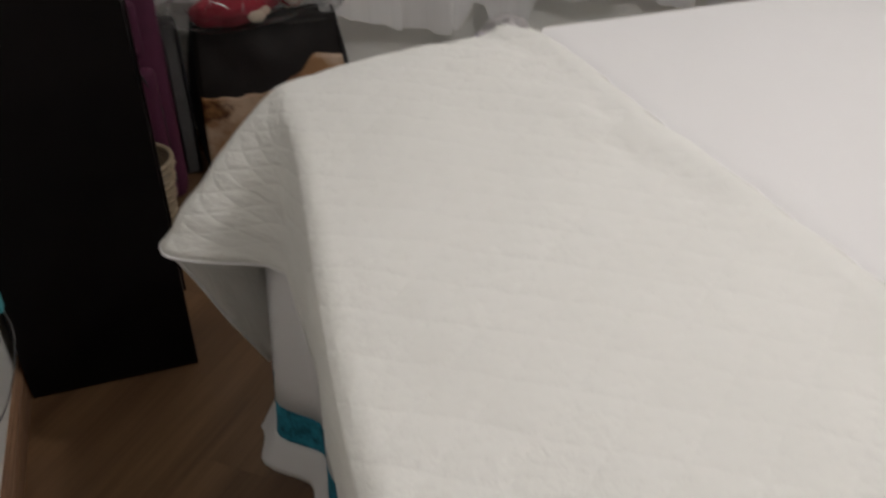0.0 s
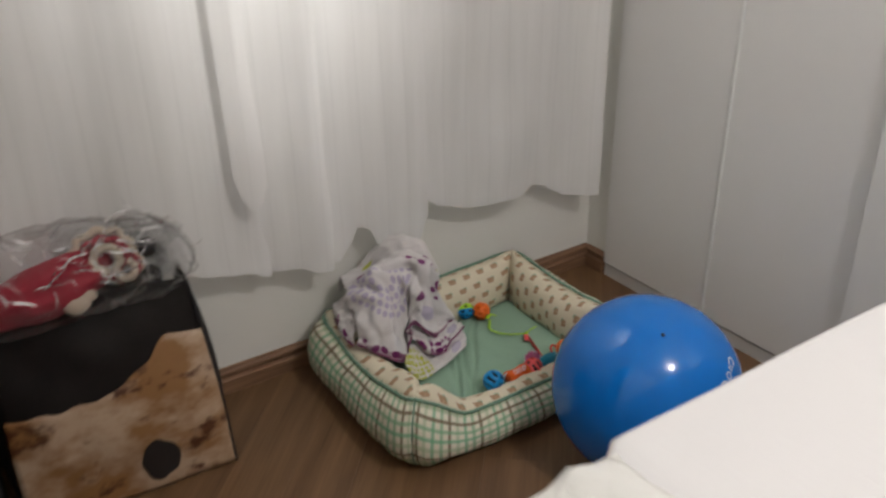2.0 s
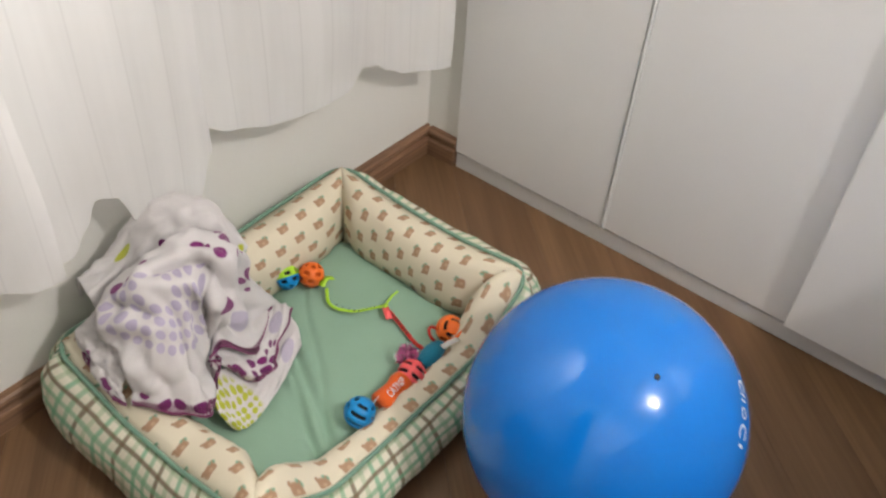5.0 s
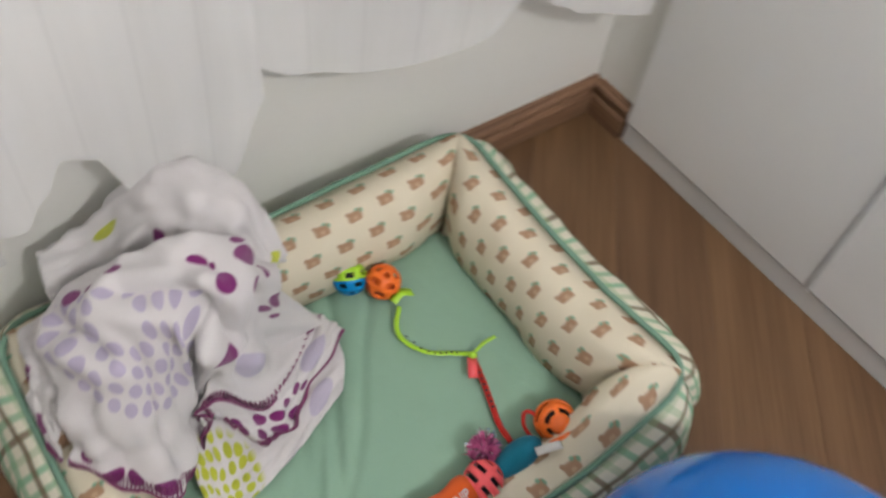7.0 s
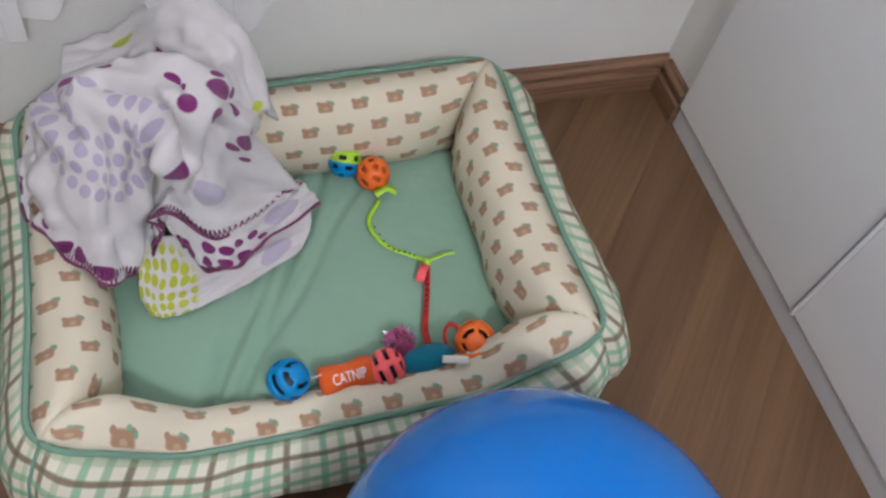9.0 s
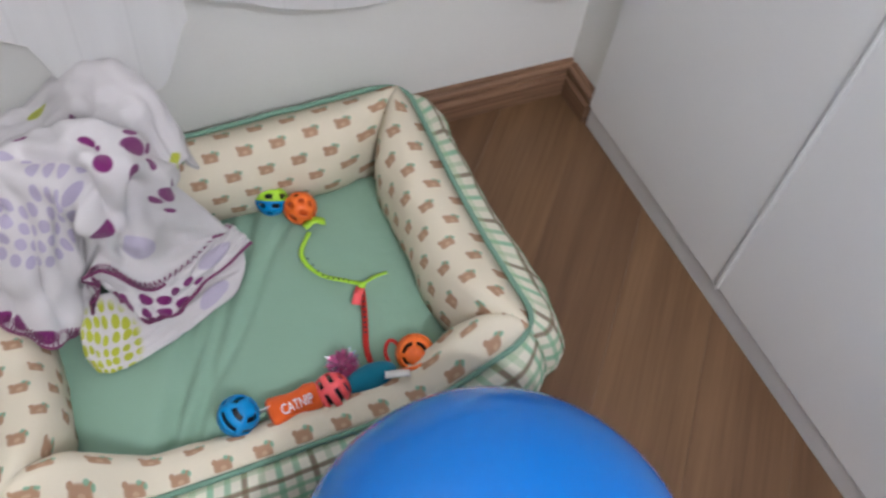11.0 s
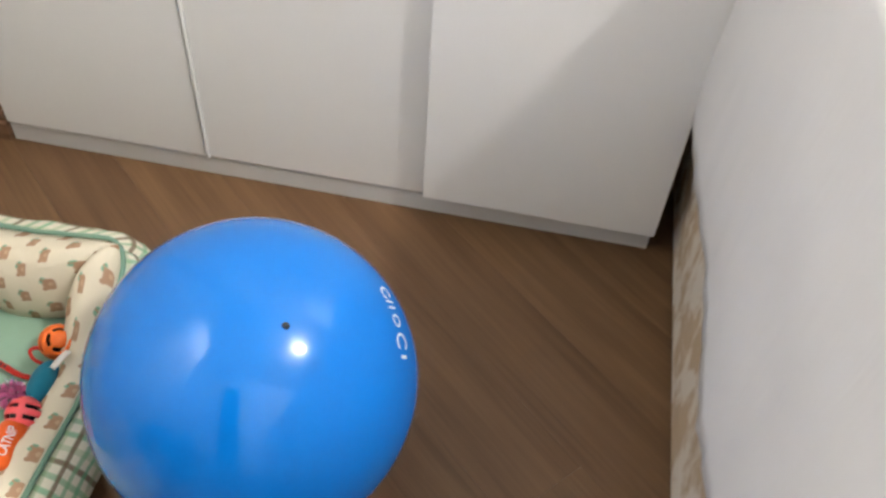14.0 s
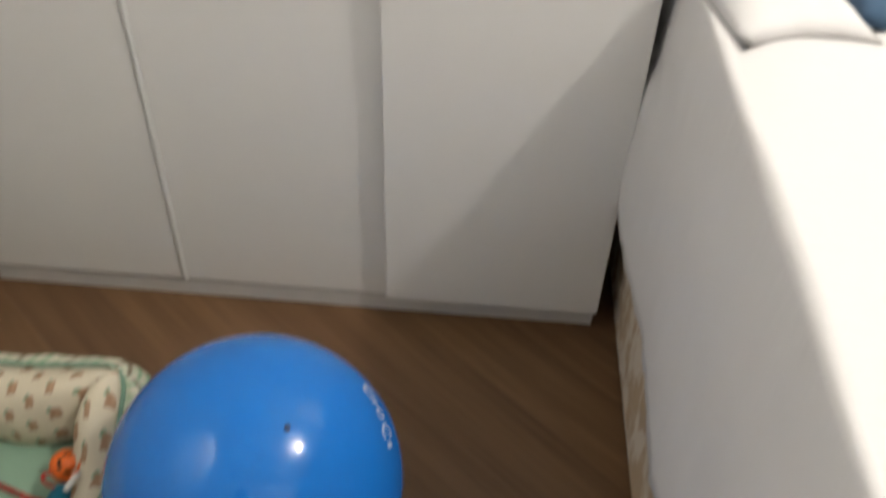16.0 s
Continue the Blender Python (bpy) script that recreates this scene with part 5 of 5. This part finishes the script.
def film_shell(c, a, b, h, seed):
    bm = bmesh.new()
    bmesh.ops.create_icosphere(bm, subdivisions=5, radius=1.0)
    for v in bm.verts:
        d = v.co.copy()
        ridge = abs(wob(d.x * 1.3, d.y * 1.3, d.z * 1.3 + seed, 2.6))
        n = 1 + 0.30 * wob(d.x, d.y, d.z + seed, 1.7) + 0.22 * ridge + 0.10 * abs(wob(d.x, d.y, d.z + seed, 9))
        v.co = Vector((c[0] + a * d.x * n, c[1] + b * d.y * n, max(0.405, c[2] + h * d.z * n)))
    return bm


part("plastic_film", film_shell((-1.455, -0.125, 0.485), 0.195, 0.070, 0.088, 2.0), "film", wrap, "crumpled clear plastic film", smooth=False)
part("plastic_film", film_shell((-1.305, -0.135, 0.475), 0.095, 0.050, 0.085, 7.0), "film", wrap, "crumpled clear plastic film", smooth=False)

# silver slivers that stand in for glints along creases where the film is folded
rnd = random.Random(21)
bm = bmesh.new()
for k in range(120):
    a, e = rnd.uniform(0, 2 * math.pi), rnd.uniform(0.0, 1.2)
    p = Vector((-1.435 + 0.215 * math.cos(a) * math.cos(e) * rnd.uniform(0.8, 1.05), -0.150 - 0.055 * abs(math.sin(a)) * math.cos(e), 0.485 + 0.105 * math.sin(e) * rnd.uniform(0.8, 1.1)))
    d = Vector((rnd.gauss(0, 1), rnd.gauss(0, 0.4), rnd.gauss(0, 0.8))).normalized()
    n, step = rnd.randint(3, 6), rnd.uniform(0.006, 0.013)
    side = d.orthogonal().normalized() * rnd.uniform(0.0010, 0.0022)
    prev = None
    for s in range(n + 1):
        d = (d + Vector((rnd.gauss(0, 0.3), rnd.gauss(0, 0.2), rnd.gauss(0, 0.3)))).normalized()
        p = p + d * step
        w = math.sin(math.pi * (s + 0.4) / (n + 0.8))
        row = (bm.verts.new(p + side * w), bm.verts.new(p - side * w))
        if prev:
            bm.faces.new((prev[0], row[0], row[1], prev[1]))
        prev = row
tagged(part("film_creases", bm, "silver", wrap), "silver slivers standing in for glints on the film creases", kind="stuff")

# ---- suitcase, grey block, basket, bookcase ----
def rounded_case(x0, x1, y0, y1, z0, z1, r):
    bm = box(x0, x1, y0, y1, z0, z1)
    bmesh.ops.bevel(bm, geom=bm.edges[:], offset=r, segments=4, affect="EDGES", profile=0.6)
    return bm


case = thing("suitcase", "plum nylon suitcase with black zips and handle", "suitcase", at=(-1.85, -0.24, 0))
part("body", rounded_case(-2.02, -1.672, -0.33, -0.17, 0.035, 0.60, 0.045), "plum", case, smooth=True)
part("pocket", rounded_case(-1.99, -1.700, -0.365, -0.315, 0.06, 0.40, 0.024), "plum", case, "zipped front pocket", smooth=True)
part("pocket", rounded_case(-1.99, -1.715, -0.355, -0.315, 0.43, 0.555, 0.018), "plum", case, "zipped front pocket", smooth=True)
part("zip", tube([(-1.985, -0.368, 0.395), (-1.85, -0.372, 0.405), (-1.73, -0.368, 0.39), (-1.702, -0.350, 0.30), (-1.700, -0.345, 0.1)], 0.0032, 6), "dark", case, "black zip", smooth=True)
part("zip", tube([(-1.985, -0.335, 0.60), (-1.75, -0.30, 0.605), (-1.69, -0.25, 0.575), (-1.668, -0.25, 0.40), (-1.668, -0.25, 0.08)], 0.0040, 6), "dark", case, "black zip", smooth=True)
part("handle", tube(spline(((-1.90, -0.25, 0.60), (-1.88, -0.25, 0.645), (-1.78, -0.255, 0.645), (-1.722, -0.26, 0.598))), 0.011, 8), "dark", case, "black carrying handle", smooth=True)
part("zip_pull", ball((-1.712, -0.285, 0.598), 0.008, 10, 8), "steel", case, "metal zip pull", smooth=True)
for x in (-1.96, -1.73):
    part("wheel", ball((x, -0.22, 0.020), 0.020, 14, 10), "dark", case, "black wheel", smooth=True)
    part("foot", box(x - 0.012, x + 0.012, -0.32, -0.30, 0.0, 0.04), "dark", case, "black foot", bevel=0.003)

# plain dark grey block between the suitcase and the bag
slim = thing("grey_block", "dark grey upright block behind the suitcase", "case", at=(-1.69, -0.08, 0))
part("body", rounded_case(-1.80, -1.630, -0.125, -0.072, 0.002, 0.44, 0.02), "dark_grey", slim, smooth=True)
part("binding", tube([(-1.632, -0.126, 0.02), (-1.628, -0.127, 0.22), (-1.632, -0.126, 0.42)], 0.004, 6), "dark", slim, "black binding", smooth=True)

basket = thing("wicker_basket", "small light wicker basket on the floor", "basket", at=(-1.80, -0.46, 0))
part("wall", lathe((-1.80, -0.46, 0), ((0.0, 0.004), (0.068, 0.004), (0.074, 0.03), (0.086, 0.12), (0.098, 0.225), (0.094, 0.225), (0.082, 0.12), (0.070, 0.03), (0.0, 0.012)), 32), "wicker", basket, smooth=True)
for k in range(11):
    z = 0.012 + k * 0.020
    r = 0.071 + 0.028 * z / 0.23 + 0.0015
    part("weave_band", tube([(-1.80 + (r + 0.0025 * (-1) ** (i + k)) * math.cos(2 * math.pi * i / 32), -0.46 + (r + 0.0025 * (-1) ** (i + k)) * math.sin(2 * math.pi * i / 32), z) for i in range(32)], 0.0065, 6, closed=True), "wicker", basket, smooth=True)
part("rim", tube([(-1.80 + 0.099 * math.cos(2 * math.pi * i / 32), -0.46 + 0.099 * math.sin(2 * math.pi * i / 32), 0.228) for i in range(32)], 0.007, 8, closed=True), "wicker", basket, "braided rim", smooth=True)

KX0, KX1, KY0, KY1, KH = -2.032, -1.725, -0.945, -0.662, 1.75
shelf = thing("bookcase", "narrow black lacquered bookcase standing against the wall", "bookcase", at=(-1.88, -0.80, 0))
part("side_panel", box(KX0, KX1, KY0, KY0 + 0.018, 0, KH), "black", shelf, bevel=0.0015)
part("side_panel", box(KX0, KX1, KY1 - 0.018, KY1, 0, KH), "black", shelf, bevel=0.0015)
part("back_panel", box(KX0, KX0 + 0.006, KY0 + 0.0185, KY1 - 0.0185, 0.05, KH - 0.02), "black", shelf)
for z in (0.045, 0.40, 0.66, 0.98, 1.34, KH - 0.02):
    part("shelf_board", box(KX0 + 0.007, KX1 - 0.004, KY0 + 0.0185, KY1 - 0.0185, z, z + 0.018), "black", shelf, bevel=0.001)
part("plinth", box(KX1 - 0.02, KX1 - 0.006, KY0 + 0.0185, KY1 - 0.0185, 0.0, 0.044), "black", shelf)
dr = part("drawer_front", box(KX1 - 0.022, KX1 - 0.006, KY0 + 0.022, KY1 - 0.022, 0.422, 0.655), "black", shelf, bevel=0.002)
part("knob", ball((KX1 + 0.006, -0.893, 0.585), 0.013, 16, 10), "white_plastic", dr, "round white drawer knob", smooth=True)
for nm, mt, y0, y1, zt, xf, lab in (("magazine", "lilac", -0.900, -0.872, 0.335, -1.742, "lilac paper magazines on the bookcase shelf"), ("folder", "turq", -0.868, -0.846, 0.300, -1.738, "turquoise card folder on the bookcase shelf"),
                                    ("magazine", "white_plastic", -0.842, -0.822, 0.32, -1.746, "white paper magazines on the bookcase shelf"), ("folder", "lilac", -0.766, -0.742, 0.345, -1.734, "lilac card folder leaning on the bookcase shelf"),
                                    ("folder", "turq", -0.738, -0.715, 0.27, -1.731, "turquoise card folder leaning on the bookcase shelf")):
    bk = thing(nm, lab, nm, "papers on the bookcase", at=(xf - 0.1, (y0 + y1) / 2, 0.064))
    part("cover", box(xf - 0.2, xf, y0, y0 + 0.0025, 0.0635, zt), mt, bk)
    part("cover", box(xf - 0.2, xf, y1 - 0.0025, y1, 0.0635, zt), mt, bk)
    part("spine", box(xf - 0.0025, xf, y0 + 0.0026, y1 - 0.0026, 0.0635, zt), mt, bk)
    part("pages", box(xf - 0.198, xf - 0.0028, y0 + 0.0027, y1 - 0.0027, 0.0637, zt - 0.004), "white_plastic", bk)

# wall socket with a plug and lead beside the bookcase
sock = thing("wall_plug", "thin grey cable with turquoise plug at the wall socket", "plug", at=(WX + 0.01, -0.99, 0.24))
part("socket_plate", rounded_case(WX + 0.001, WX + 0.008, -0.99, -0.93, 0.19, 0.30, 0.003), "white_plastic", sock, "white socket plate")
part("plug", rounded_case(WX + 0.009, WX + 0.030, -0.985, -0.960, 0.228, 0.262, 0.005), "turq", sock, "turquoise plug", smooth=True)
part("cable", tube(spline(((WX + 0.028, -0.975, 0.232), (WX + 0.040, -1.01, 0.20), (WX + 0.035, -1.09, 0.17), (WX + 0.02, -1.18, 0.16), (WX + 0.012, -1.32, 0.24))), 0.0015, 8), "dark_grey", sock, "thin grey cable", smooth=True)

# ---- ceiling lamp and added downlight ----
cl = thing("ceiling_lamp", "round white glass ceiling lamp, lit", "ceiling lamp", at=(-0.58, -2.22, CEIL))
part("base_plate", lathe((-0.58, -2.22, 0), ((0.0, CEIL - 0.001), (0.06, CEIL - 0.001), (0.06, CEIL - 0.03), (0.012, CEIL - 0.034), (0.012, CEIL - 0.09), (0.0, CEIL - 0.09)), 28), "white_plastic", cl, "white ceiling rose", smooth=True)
g = part("glass_globe", ball((-0.58, -2.22, CEIL - 0.17), 0.062, 24, 16), "lamp_glass", cl, "glowing glass bulb", smooth=True)
g.visible_shadow = False
# assumed fixture for the added spot, out of view
dl = thing("downlight", "unseen small white spotlight added for the bright patch on the curtain", "downlight", at=(-0.97, -0.78, CEIL))
part("ring", lathe((-0.97, -0.78, 0), ((0.040, CEIL - 0.001), (0.048, CEIL - 0.001), (0.048, CEIL - 0.008), (0.040, CEIL - 0.010), (0.036, CEIL - 0.004)), 24), "white_plastic", dl, "white trim ring", smooth=True)
part("lens", lathe((-0.97, -0.78, 0), ((0.0, CEIL - 0.004), (0.035, CEIL - 0.004)), 24), "steel", dl, "recessed reflector")

# ---- floor ----
fl = thing("floor", "brown wood-grain laminate planks laid diagonally", "floor", kind="structure")
part("underlay", box(WX - TH, EX + TH, SY - TH, TH + WY, -0.06, -0.004), "subfloor", fl)


def clip(poly, axis, limit, keep_less):
    out = []
    for k in range(len(poly)):
        a, b = poly[k], poly[(k + 1) % len(poly)]
        ia, ib = ((a[axis] <= limit) == keep_less), ((b[axis] <= limit) == keep_less)
        if ia:
            out.append(a)
        if ia != ib:
            t = (limit - a[axis]) / (b[axis] - a[axis])
            out.append((a[0] + (b[0] - a[0]) * t, a[1] + (b[1] - a[1]) * t))
    return out


ANG = radians(48)
CA, SA = math.cos(ANG), math.sin(ANG)
PW, PL = 0.130, 1.20
rnd = random.Random(11)
for row in range(-26, 27):
    off = rnd.uniform(0, PL)
    for col in range(-4, 4):
        s0, s1 = col * PL + off, (col + 1) * PL + off - 0.0003
        w0, w1 = row * PW, (row + 1) * PW - 0.0003
        corners = [(s0, w0), (s1, w0), (s1, w1), (s0, w1)]
        poly = [(-0.7 + s * CA - w * SA, -1.6 + s * SA + w * CA) for s, w in corners]
        for axis, lim, less in ((0, EX, True), (0, WX, False), (1, WY, True), (1, SY, False)):
            poly = clip(poly, axis, lim, less) if poly else poly
        if len(poly) < 3:
            continue
        bm = bmesh.new()
        layer_uv = bm.loops.layers.uv.verify()
        top = [bm.verts.new((x, y, 0.0)) for x, y in poly]
        low = [bm.verts.new((x, y, -0.0038)) for x, y in poly]
        faces = [bm.faces.new(top)] + [bm.faces.new((top[k], low[k], low[(k + 1) % len(poly)], top[(k + 1) % len(poly)])) for k in range(len(poly))]
        bmesh.ops.recalc_face_normals(bm, faces=bm.faces)
        for f in bm.faces:
            for lp in f.loops:
                x, y = lp.vert.co.x + 0.7, lp.vert.co.y + 1.6
                lp[layer_uv].uv = (x * CA + y * SA, -x * SA + y * CA)
        part("plank", bm, "laminate", fl)
